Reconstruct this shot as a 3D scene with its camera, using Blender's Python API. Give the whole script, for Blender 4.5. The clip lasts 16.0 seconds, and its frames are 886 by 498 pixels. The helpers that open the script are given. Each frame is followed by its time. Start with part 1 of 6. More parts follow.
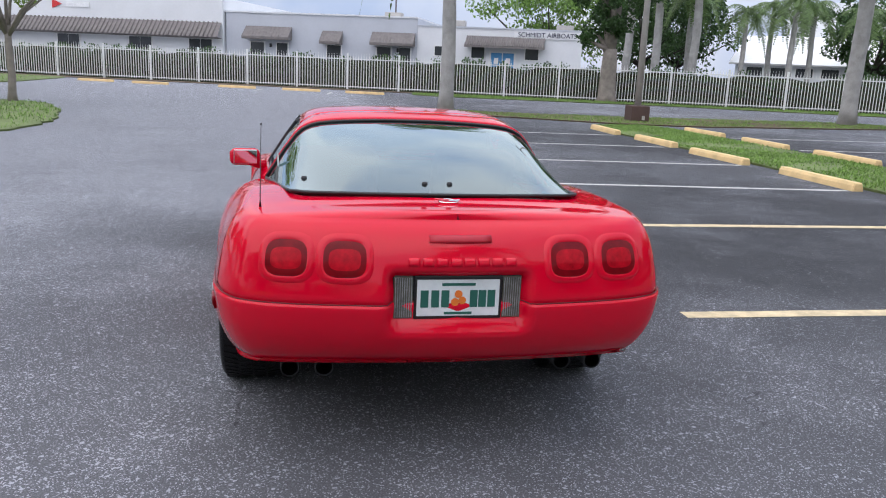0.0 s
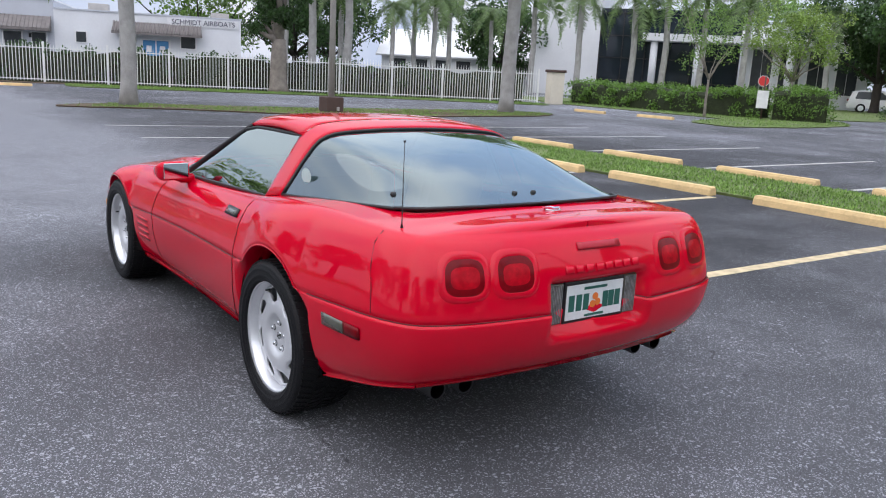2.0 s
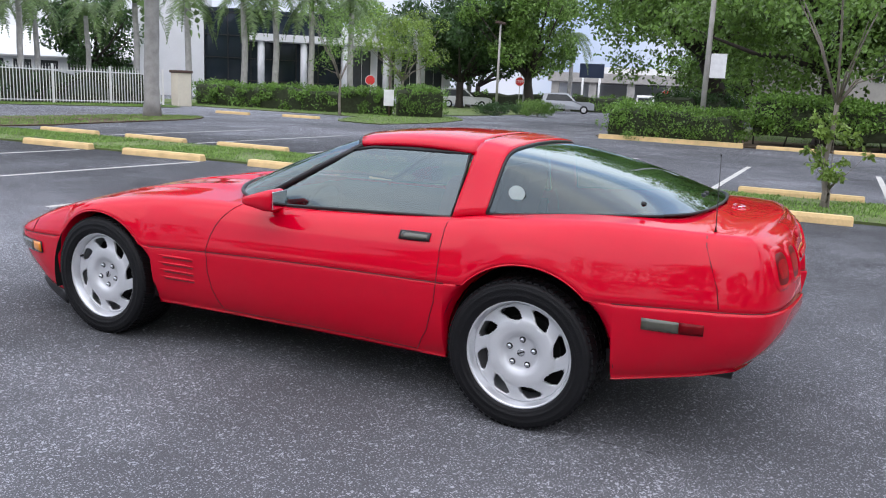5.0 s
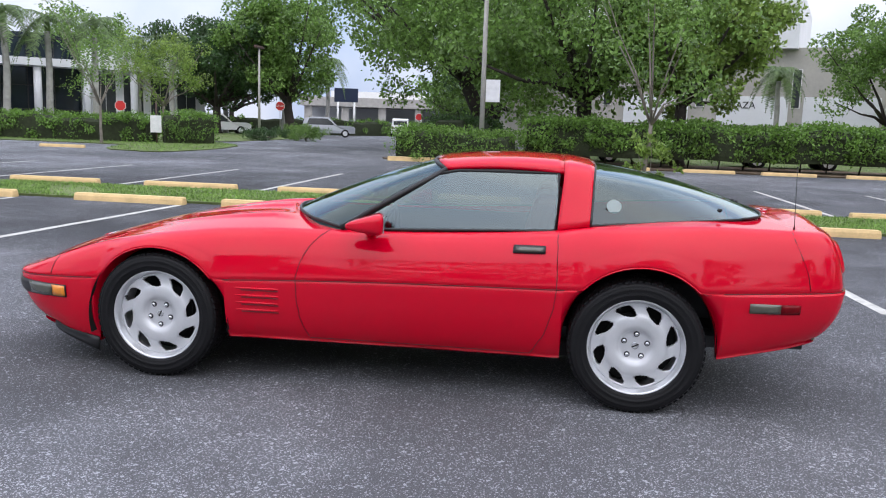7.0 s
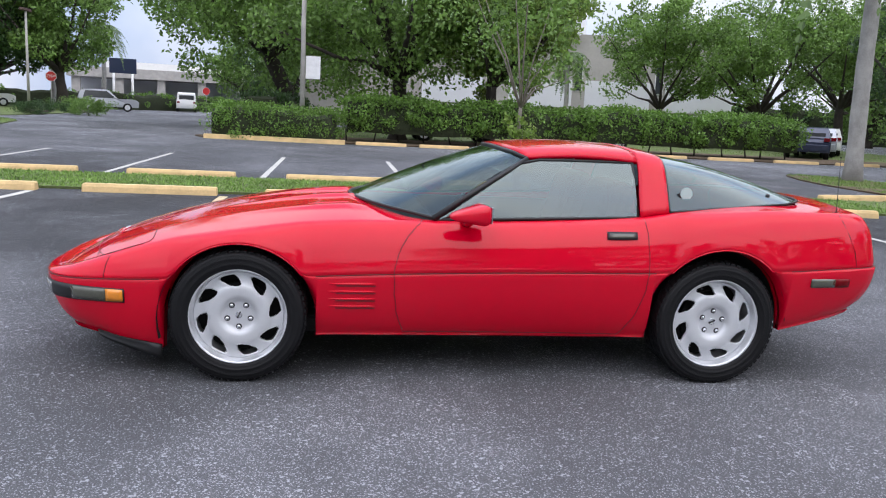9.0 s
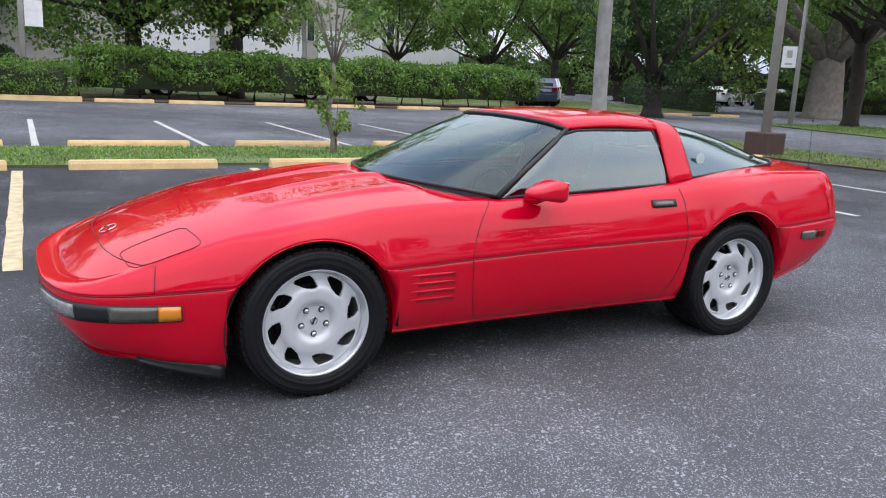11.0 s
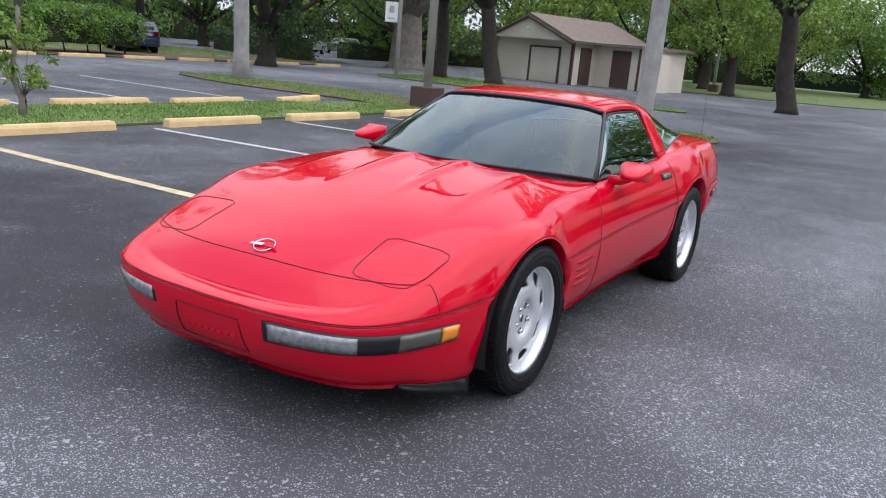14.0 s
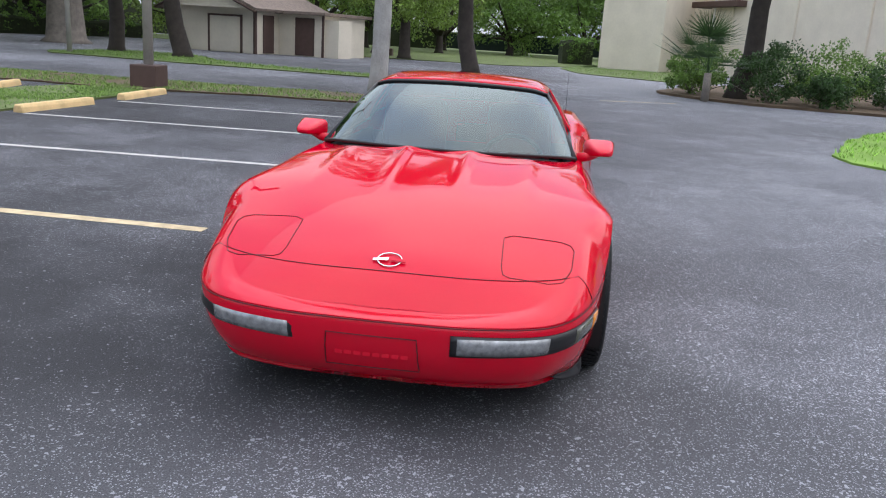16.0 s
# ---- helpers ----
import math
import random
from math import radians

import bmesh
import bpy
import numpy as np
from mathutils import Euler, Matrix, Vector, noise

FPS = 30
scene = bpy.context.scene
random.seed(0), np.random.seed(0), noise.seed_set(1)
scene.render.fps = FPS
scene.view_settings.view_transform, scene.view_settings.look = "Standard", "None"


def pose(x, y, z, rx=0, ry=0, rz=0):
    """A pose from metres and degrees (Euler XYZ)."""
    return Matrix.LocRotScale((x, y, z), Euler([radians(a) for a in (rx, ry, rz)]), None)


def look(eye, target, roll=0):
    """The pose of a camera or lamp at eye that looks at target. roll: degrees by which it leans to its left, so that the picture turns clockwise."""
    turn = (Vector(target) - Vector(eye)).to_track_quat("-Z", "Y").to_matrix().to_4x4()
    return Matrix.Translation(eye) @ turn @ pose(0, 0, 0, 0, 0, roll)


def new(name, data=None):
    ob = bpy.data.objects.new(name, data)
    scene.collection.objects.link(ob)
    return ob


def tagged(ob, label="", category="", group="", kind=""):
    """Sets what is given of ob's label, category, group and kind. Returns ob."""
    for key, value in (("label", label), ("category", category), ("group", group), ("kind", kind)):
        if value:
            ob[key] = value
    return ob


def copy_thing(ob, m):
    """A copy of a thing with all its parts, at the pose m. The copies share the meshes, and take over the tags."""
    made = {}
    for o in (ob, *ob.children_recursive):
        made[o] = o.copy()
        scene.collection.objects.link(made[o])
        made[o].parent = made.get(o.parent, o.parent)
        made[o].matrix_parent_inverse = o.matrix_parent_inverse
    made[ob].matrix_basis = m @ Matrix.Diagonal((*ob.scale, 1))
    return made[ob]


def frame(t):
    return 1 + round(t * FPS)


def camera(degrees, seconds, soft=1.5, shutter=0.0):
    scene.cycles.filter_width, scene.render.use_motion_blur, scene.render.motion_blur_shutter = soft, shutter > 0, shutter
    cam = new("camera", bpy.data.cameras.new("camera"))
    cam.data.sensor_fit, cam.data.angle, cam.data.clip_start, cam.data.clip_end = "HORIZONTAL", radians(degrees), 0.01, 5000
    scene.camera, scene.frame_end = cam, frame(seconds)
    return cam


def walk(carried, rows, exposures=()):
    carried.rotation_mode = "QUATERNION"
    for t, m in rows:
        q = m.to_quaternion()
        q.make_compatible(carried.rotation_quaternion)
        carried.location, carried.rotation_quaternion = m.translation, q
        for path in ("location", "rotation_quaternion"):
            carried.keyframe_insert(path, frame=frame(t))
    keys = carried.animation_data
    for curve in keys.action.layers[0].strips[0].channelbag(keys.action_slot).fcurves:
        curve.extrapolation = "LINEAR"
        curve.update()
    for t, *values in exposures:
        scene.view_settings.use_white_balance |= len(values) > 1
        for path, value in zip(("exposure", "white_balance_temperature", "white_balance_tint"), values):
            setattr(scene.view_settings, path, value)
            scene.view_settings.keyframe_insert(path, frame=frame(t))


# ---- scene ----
cam = camera(57.8, 16.0, 1.1)
PATH = [
    (0, (-0.572, -4.880, 1.440), (-0.205, -2.965, 0.995), 2.48),
    (0.5, (-0.966, -4.757, 1.457), (-0.425, -2.882, 1.020), 2.43),
    (1, (-1.387, -4.623, 1.461), (-0.630, -2.827, 1.015), 2.42),
    (1.5, (-1.764, -4.424, 1.447), (-0.814, -2.722, 0.996), 2.51),
    (2, (-2.172, -4.229, 1.448), (-1.024, -2.649, 1.017), 3.00),
    (2.5, (-2.541, -3.965, 1.436), (-1.238, -2.504, 1.027), 3.68),
    (3, (-2.859, -3.657, 1.450), (-1.447, -2.300, 1.044), 2.70),
    (3.5, (-3.182, -3.358, 1.446), (-1.678, -2.106, 1.035), 1.75),
    (4, (-3.432, -3.004, 1.431), (-1.826, -1.885, 1.020), 2.34),
    (6.5, (-4.582, -1.190, 1.365), (-2.652, -0.780, 1.038), 1.66),
    (7, (-4.696, -0.772, 1.352), (-2.736, -0.516, 1.047), 1.94),
    (7.5, (-4.716, -0.409, 1.359), (-2.740, -0.317, 1.069), 2.49),
    (8, (-4.720, -0.037, 1.381), (-2.742, -0.085, 1.092), 3.24),
    (8.5, (-4.777, 0.383, 1.377), (-2.807, 0.216, 1.074), 3.11),
    (9, (-4.707, 0.801, 1.354), (-2.757, 0.517, 1.015), 2.88),
    (9.5, (-4.592, 1.219, 1.364), (-2.680, 0.755, 1.005), 2.38),
    (12, (-3.379, 3.018, 1.389), (-1.851, 1.815, 0.920), 3.73),
    (12.5, (-3.100, 3.384, 1.402), (-1.693, 2.047, 0.917), 4.07),
    (13, (-2.797, 3.678, 1.393), (-1.514, 2.224, 0.903), 4.35),
    (13.5, (-2.476, 3.939, 1.395), (-1.341, 2.368, 0.901), 4.99),
    (14, (-2.145, 4.231, 1.420), (-1.168, 2.555, 0.933), 4.92),
    (14.5, (-1.761, 4.446, 1.419), (-0.940, 2.692, 0.920), 4.60),
    (15, (-1.359, 4.658, 1.421), (-0.746, 2.821, 0.922), 3.91),
    (15.5, (-0.944, 4.764, 1.420), (-0.555, 2.867, 0.919), 3.69),
    (16, (-0.535, 4.821, 1.429), (-0.311, 2.900, 0.921), 3.61),
]
walk(cam, [(t, look(eye, target, roll)) for t, eye, target, roll in PATH], [(0, 0.62, 6450, 15), (4, 0.7, 6450, 15), (8, 0.74, 6450, 15), (16, 0.7, 6450, 15)])

# ---- light ----
world = bpy.data.worlds.new("overcast_sky")
scene.world = world
world.use_nodes = True
wn, wl = world.node_tree.nodes, world.node_tree.links
wn.clear()
sky = wn.new("ShaderNodeTexSky")
sky.sky_type, sky.sun_disc = "NISHITA", False
sky.sun_elevation, sky.sun_rotation, sky.air_density, sky.dust_density = radians(52), radians(250), 1.2, 2.5
coord = wn.new("ShaderNodeTexCoord")
cloud = wn.new("ShaderNodeTexNoise")
cloud.inputs["Scale"].default_value, cloud.inputs["Detail"].default_value = 2.2, 7
ramp = wn.new("ShaderNodeValToRGB")
ramp.color_ramp.elements[0].position, ramp.color_ramp.elements[0].color = 0.38, (0.45, 0.58, 0.82, 1)
ramp.color_ramp.elements[1].position, ramp.color_ramp.elements[1].color = 0.60, (0.97, 1.0, 1.05, 1)
cloud_light = wn.new("ShaderNodeMix")
cloud_light.data_type = "RGBA"
cloud_light.inputs["Factor"].default_value = 0.88
scale_sky = wn.new("ShaderNodeVectorMath")
scale_sky.operation = "SCALE"
scale_sky.inputs["Scale"].default_value = 0.12
back = wn.new("ShaderNodeBackground")
back.inputs["Strength"].default_value = 0.95
out = wn.new("ShaderNodeOutputWorld")
wl.new(coord.outputs["Generated"], cloud.inputs["Vector"])
wl.new(cloud.outputs["Fac"], ramp.inputs["Fac"])
wl.new(sky.outputs["Color"], scale_sky.inputs[0])
wl.new(scale_sky.outputs["Vector"], cloud_light.inputs["A"])
wl.new(ramp.outputs["Color"], cloud_light.inputs["B"])
up_axis, rise, shade = wn.new("ShaderNodeSeparateXYZ"), wn.new("ShaderNodeMapRange"), wn.new("ShaderNodeVectorMath")
rise.inputs["To Min"].default_value, rise.inputs["To Max"].default_value = 0.70, 1.42
shade.operation = "SCALE"
wl.new(coord.outputs["Generated"], up_axis.inputs["Vector"])
wl.new(up_axis.outputs["Z"], rise.inputs["Value"])
wl.new(rise.outputs["Result"], shade.inputs["Scale"])
wl.new(cloud_light.outputs["Result"], shade.inputs[0])
wl.new(shade.outputs["Vector"], back.inputs["Color"])
wl.new(back.outputs["Background"], out.inputs["Surface"])
sun_data = bpy.data.lights.new("sun", "SUN")
sun_data.energy, sun_data.angle, sun_data.color = 0.7, radians(110), (1.0, 0.97, 0.93)
sun = new("sun", sun_data)
sun.matrix_world = look((-18, -8, 40), (0, 0, 0))


# ---- materials ----
def nodes_of(name):
    m = bpy.data.materials.new(name)
    m.use_nodes = True
    t = m.node_tree
    return m, t, t.nodes["Principled BSDF"]


def plain(name, colour, rough=0.5, metal=0.0, vary=0.12, scale=6.0, bump=0.0, bump_scale=60.0, coat=0.0, island=False, spec=0.5):
    """A surface whose colour drifts at two scales, with fine relief."""
    m, t, b = nodes_of(name)
    n, l = t.nodes, t.links
    tc = n.new("ShaderNodeTexCoord")
    big, fine = n.new("ShaderNodeTexNoise"), n.new("ShaderNodeTexNoise")
    big.inputs["Scale"].default_value, big.inputs["Detail"].default_value = scale, 5
    fine.inputs["Scale"].default_value, fine.inputs["Detail"].default_value = scale * 11, 3
    l.new(tc.outputs["Object"], big.inputs["Vector"])
    l.new(tc.outputs["Object"], fine.inputs["Vector"])
    add = n.new("ShaderNodeMath")
    add.operation = "MULTIPLY_ADD"
    add.inputs[1].default_value = 0.4
    l.new(fine.outputs["Fac"], add.inputs[0])
    l.new(big.outputs["Fac"], add.inputs[2])
    r = n.new("ShaderNodeMapRange")
    r.inputs["From Min"].default_value, r.inputs["From Max"].default_value = 0.4, 1.0
    r.inputs["To Min"].default_value, r.inputs["To Max"].default_value = 1 - vary, 1 + vary
    l.new(add.outputs[0], r.inputs["Value"])
    value = r.outputs["Result"]
    if island:
        geo, mul, rr = n.new("ShaderNodeNewGeometry"), n.new("ShaderNodeMath"), n.new("ShaderNodeMapRange")
        mul.operation = "MULTIPLY"
        rr.inputs["To Min"].default_value, rr.inputs["To Max"].default_value = 0.55, 1.5
        l.new(geo.outputs["Random Per Island"], rr.inputs["Value"])
        l.new(rr.outputs["Result"], mul.inputs[0])
        l.new(value, mul.inputs[1])
        value = mul.outputs[0]
    sc = n.new("ShaderNodeVectorMath")
    sc.operation = "SCALE"
    sc.inputs[0].default_value = colour
    l.new(value, sc.inputs["Scale"])
    l.new(sc.outputs["Vector"], b.inputs["Base Color"])
    b.inputs["Roughness"].default_value, b.inputs["Metallic"].default_value = rough, metal
    b.inputs["Specular IOR Level"].default_value = spec
    if coat:
        b.inputs["Coat Weight"].default_value, b.inputs["Coat Roughness"].default_value = coat, 0.012
        b.inputs["Coat IOR"].default_value = 1.42
    if bump:
        bn, bp = n.new("ShaderNodeTexNoise"), n.new("ShaderNodeBump")
        bn.inputs["Scale"].default_value, bn.inputs["Detail"].default_value = bump_scale, 4
        bp.inputs["Strength"].default_value, bp.inputs["Distance"].default_value = bump, 0.02
        l.new(tc.outputs["Object"], bn.inputs["Vector"])
        l.new(bn.outputs["Fac"], bp.inputs["Height"])
        l.new(bp.outputs["Normal"], b.inputs["Normal"])
    return m


def asphalt():
    m, t, b = nodes_of("asphalt")
    n, l = t.nodes, t.links
    tc = n.new("ShaderNodeTexCoord")

    def tex(kind, scale, **more):
        x = n.new(kind)
        x.inputs["Scale"].default_value = scale
        for k, v in more.items():
            x.inputs[k].default_value = v
        l.new(tc.outputs["Object"], x.inputs["Vector"])
        return x

    def math_(op, a, c, clamp=False):
        x = n.new("ShaderNodeMath")
        x.operation, x.use_clamp = op, clamp
        for i, v in enumerate((a, c)):
            if isinstance(v, (int, float)):
                x.inputs[i].default_value = v
            else:
                l.new(v, x.inputs[i])
        return x.outputs[0]

    def span(v, a, c, d, e):
        x = n.new("ShaderNodeMapRange")
        for k, q in zip(("From Min", "From Max", "To Min", "To Max"), (a, c, d, e)):
            x.inputs[k].default_value = q
        l.new(v, x.inputs["Value"])
        return x.outputs["Result"]

    wear = tex("ShaderNodeTexNoise", 0.13, Detail=6.0, Roughness=0.6).outputs["Fac"]
    patch = tex("ShaderNodeTexNoise", 0.7, Detail=5.0, Roughness=0.65).outputs["Fac"]
    stone = tex("ShaderNodeTexVoronoi", 215.0).outputs["Color"]
    sep = n.new("ShaderNodeSeparateColor")
    l.new(stone, sep.inputs["Color"])
    grit = tex("ShaderNodeTexNoise", 170.0, Detail=2.0).outputs["Fac"]
    where_y = n.new("ShaderNodeSeparateXYZ")
    l.new(tc.outputs["Object"], where_y.inputs["Vector"])
    lane = math_("ADD", where_y.outputs["X"], math_("SUBTRACT", math_("MULTIPLY", wear, 3.0), span(where_y.outputs["Y"], 1.6, 4.6, 0.0, 3.4)))
    worn = math_("ADD", span(wear, 0.44, 0.68, 0.0, 0.55), math_("ADD", span(patch, 0.46, 0.74, 0.0, 0.45), span(lane, 2.2, -1.6, 0.0, 0.50)), True)
    across = math_("ABSOLUTE", where_y.outputs["Y"], 0.0)
    worn = math_("ADD", worn, math_("ADD", span(where_y.outputs["X"], 10.0, 17.0, 0.0, 0.30), math_("ADD", span(across, 12.0, 20.0, 0.0, 0.25), math_("MULTIPLY", span(where_y.outputs["Y"], 2.0, 3.4, 0.0, 0.34), span(where_y.outputs["X"], 2.6, 0.6, 0.0, 1.0)))), True)
    chips = tex("ShaderNodeTexVoronoi", 88.0).outputs["Color"]
    chip = n.new("ShaderNodeSeparateColor")
    l.new(chips, chip.inputs["Color"])
    strew = tex("ShaderNodeTexNoise", 3.1, Detail=4.0, Roughness=0.7).outputs["Fac"]
    fleck = math_("GREATER_THAN", sep.outputs[0], math_("SUBTRACT", 0.985, math_("MULTIPLY", worn, 0.19), True))
    large = math_("GREATER_THAN", chip.outputs[0], math_("SUBTRACT", 1.0, math_("MULTIPLY", span(strew, 0.42, 0.68, 0.0, 0.11), math_("ADD", worn, 0.12)), True))
    fleck = math_("MAXIMUM", fleck, large)
    base = math_("ADD", 0.046, math_("MULTIPLY", worn, 0.135))
    base = math_("MULTIPLY", base, span(grit, 0.3, 0.7, 0.55, 1.45))
    base = math_("ADD", base, math_("MULTIPLY", fleck, math_("ADD", 0.19, math_("MULTIPLY", worn, 0.17))))
    bend = n.new("ShaderNodeTexNoise")
    bend.inputs["Scale"].default_value, bend.inputs["Detail"].default_value = 2.4, 6
    l.new(tc.outputs["Object"], bend.inputs["Vector"])
    mixv = n.new("ShaderNodeMix")
    mixv.data_type = "VECTOR"
    mixv.inputs["Factor"].default_value = 0.35
    l.new(tc.outputs["Object"], mixv.inputs["A"])
    l.new(bend.outputs["Color"], mixv.inputs["B"])
    vor = n.new("ShaderNodeTexVoronoi")
    vor.feature = "DISTANCE_TO_EDGE"
    vor.inputs["Scale"].default_value = 0.62
    l.new(mixv.outputs["Result"], vor.inputs["Vector"])
    where = tex("ShaderNodeTexNoise", 0.33, Detail=2.0).outputs["Fac"]
    thick = span(where, 0.52, 0.70, 0.0, 0.0030)
    crack = math_("LESS_THAN", vor.outputs["Distance"], thick)
    base = math_("MULTIPLY", base, math_("SUBTRACT", 1.0, math_("MULTIPLY", crack, 0.45)))
    comb = n.new("ShaderNodeCombineColor")
    for i, k in enumerate((0.97, 0.99, 1.06)):
        l.new(math_("MULTIPLY", base, k), comb.inputs[i])
    l.new(comb.outputs["Color"], b.inputs["Base Color"])
    l.new(span(patch, 0.3, 0.7, 0.68, 0.9), b.inputs["Roughness"])
    b.inputs["Specular IOR Level"].default_value = 0.28
    bp = n.new("ShaderNodeBump")
    bp.inputs["Strength"].default_value, bp.inputs["Distance"].default_value = 0.8, 0.007
    l.new(math_("SUBTRACT", math_("ADD", grit, sep.outputs[1]), math_("MULTIPLY", crack, 3.0)), bp.inputs["Height"])
    l.new(bp.outputs["Normal"], b.inputs["Normal"])
    return m


def glass_mat(name, tint, least=0.1, rough=0.0, bend=2.0):
    """Tinted car glass: a see-through tint under a mirror-like coat that strengthens at a slant."""
    m, t, b = nodes_of(name)
    n, l = t.nodes, t.links
    clear, gloss, mix, slant = n.new("ShaderNodeBsdfTransparent"), n.new("ShaderNodeBsdfGlossy"), n.new("ShaderNodeMixShader"), n.new("ShaderNodeLayerWeight")
    power, share = n.new("ShaderNodeMath"), n.new("ShaderNodeMapRange")
    clear.inputs["Color"].default_value = (*tint, 1)
    gloss.inputs["Roughness"].default_value = rough
    gloss.inputs["Color"].default_value = (0.76, 0.89, 0.90, 1)
    slant.inputs["Blend"].default_value = 0.5
    power.operation = "POWER"
    power.inputs[1].default_value = bend
    share.inputs["To Min"].default_value, share.inputs["To Max"].default_value = least, 1.0
    l.new(slant.outputs["Facing"], power.inputs[0])
    l.new(power.outputs[0], share.inputs["Value"])
    l.new(share.outputs["Result"], mix.inputs["Fac"])
    l.new(clear.outputs["BSDF"], mix.inputs[1])
    l.new(gloss.outputs["BSDF"], mix.inputs[2])
    l.new(mix.outputs["Shader"], n["Material Output"].inputs["Surface"])
    return m


def leaf_mat(name, colour):
    """Leaves that vary one by one and let part of the light through."""
    m = plain(name, colour, 0.45, 0, 0.25, 0.8, island=True)
    n, l = m.node_tree.nodes, m.node_tree.links
    b = n["Principled BSDF"]
    through_leaf, mix = n.new("ShaderNodeBsdfTranslucent"), n.new("ShaderNodeMixShader")
    mix.inputs["Fac"].default_value = 0.36
    l.new(b.inputs["Base Color"].links[0].from_socket, through_leaf.inputs["Color"])
    l.new(b.outputs["BSDF"], mix.inputs[1])
    l.new(through_leaf.outputs["BSDF"], mix.inputs[2])
    l.new(mix.outputs["Shader"], n["Material Output"].inputs["Surface"])
    return m


ASPHALT = asphalt()
RED = plain("red_car_paint", (0.65, 0.0012, 0.021), 0.5, 0.0, 0.03, 1.5, coat=1.0, spec=0.0)
SEAM = plain("panel_gap", (0.13, 0.005, 0.010), 0.6)
BLACK = plain("black_trim", (0.012, 0.012, 0.013), 0.42)
RUBBER = plain("tyre_rubber", (0.007, 0.007, 0.008), 0.5, 0, 0.25, 20, 0.25, 180, spec=0.25)
WELL = plain("dark_underbody", (0.008, 0.008, 0.008), 0.9)
ALLOY = plain("cast_alloy", (0.80, 0.81, 0.83), 0.33, 0.7, 0.06, 9, 0.08, 220)
ALLOY_FACE = plain("silver_painted_alloy", (0.66, 0.67, 0.69), 0.38, 0.3, 0.05, 9)
MIRROR = plain("mirror_glass", (0.62, 0.66, 0.68), 0.02, 1.0, 0.02)
CHROME = plain("chrome", (0.75, 0.76, 0.78), 0.12, 1.0, 0.03)
GLASS = glass_mat("tinted_glass", (0.24, 0.31, 0.31), 0.14, 0.0, 2.2)
HATCH_GLASS = glass_mat("tinted_hatch_glass", (0.19, 0.26, 0.26), 0.08, 0.0, 2.1)
SCREEN = glass_mat("windscreen_glass", (0.28, 0.37, 0.36), 0.07, 0.0, 3.6)
LENS_RED = plain("red_lens", (0.17, 0.001, 0.005), 0.3, 0, 0.35, 30, coat=0.25, spec=0.1)
LENS_SMOKE = plain("smoked_lens", (0.085, 0.085, 0.062), 0.15, 0, 0.15, 30, coat=1.0)
LENS_CLEAR = plain("clear_lamp_lens", (0.30, 0.31, 0.31), 0.22, 0.35, 0.5, 40, coat=0.8)
LENS_AMBER = plain("amber_lens", (0.85, 0.28, 0.02), 0.15, 0, 0.1, 30, coat=1.0)
CABIN = plain("dark_grey_upholstery", (0.03, 0.032, 0.035), 0.75)
CABIN_RED = plain("red_seat_leather", (0.20, 0.02, 0.025), 0.55)
PLATE = plain("licence_plate_white", (0.72, 0.76, 0.76), 0.35)
PLATE_GREEN = plain("licence_plate_green", (0.02, 0.12, 0.09), 0.4)
ORANGE = plain("licence_plate_orange", (0.8, 0.2, 0.03), 0.4)
YELLOW = plain("weathered_yellow_paint", (0.76, 0.54, 0.26), 0.8, 0, 0.22, 3, 0.4, 40)
LINE = plain("worn_white_line_paint", (0.55, 0.54, 0.50), 0.8, 0, 0.35, 9, 0.3, 120)
LINE_Y = plain("worn_cream_line_paint", (0.62, 0.50, 0.30), 0.8, 0, 0.35, 9, 0.3, 120)
GRASS_BRIGHT = plain("bright_grass_blades", (0.26, 0.47, 0.07), 0.75, 0, 0.25, 1.4, island=True)
GRASS = plain("grass_blades", (0.17, 0.29, 0.06), 0.75, 0, 0.3, 1.4, island=True)
TURF_BRIGHT = plain("bright_turf", (0.19, 0.33, 0.05), 0.95, 0, 0.3, 0.9, 0.8, 30)
TURF = plain("turf_ground", (0.13, 0.17, 0.055), 0.95, 0, 0.45, 0.9, 0.8, 30)
SOIL = plain("leaf_litter_soil", (0.13, 0.09, 0.055), 0.95, 0, 0.4, 2, 0.8, 30)
BARK = plain("grey_brown_bark", (0.24, 0.21, 0.18), 0.92, 0, 0.35, 4, 0.9, 25)
BARK_DARK = plain("dark_bark", (0.045, 0.036, 0.03), 0.92, 0, 0.35, 4, 0.9, 25)
BARK_PALM = plain("pale_grey_palm_bark", (0.36, 0.35, 0.33), 0.9, 0, 0.3, 3, 0.7, 18)
LEAF = leaf_mat("green_leaves", (0.15, 0.26, 0.055))
LEAF_LIGHT = leaf_mat("yellow_green_leaves", (0.20, 0.30, 0.06))
LEAF_DARK = leaf_mat("dark_green_leaves", (0.05, 0.105, 0.030))
LEAF_HEDGE = leaf_mat("hedge_leaves", (0.14, 0.26, 0.045))
LEAF_PALM = leaf_mat("palm_leaves", (0.12, 0.19, 0.06))
# Hedge core: its dark colour stands for the shade between the leaves.
SHADED_TWIGS = plain("shaded_hedge_twigs", (0.03, 0.04, 0.016), 0.9, 0, 0.5, 7, 1.0, 14)
WHITE_METAL = plain("white_painted_metal", (0.80, 0.80, 0.78), 0.45, 0, 0.06, 3)
WHITE_WALL = plain("white_stucco", (0.74, 0.75, 0.76), 0.85, 0, 0.06, 0.6, 0.3, 30)
GREY_WALL = plain("pale_grey_stucco", (0.52, 0.54, 0.58), 0.85, 0, 0.07, 0.6, 0.3, 30)
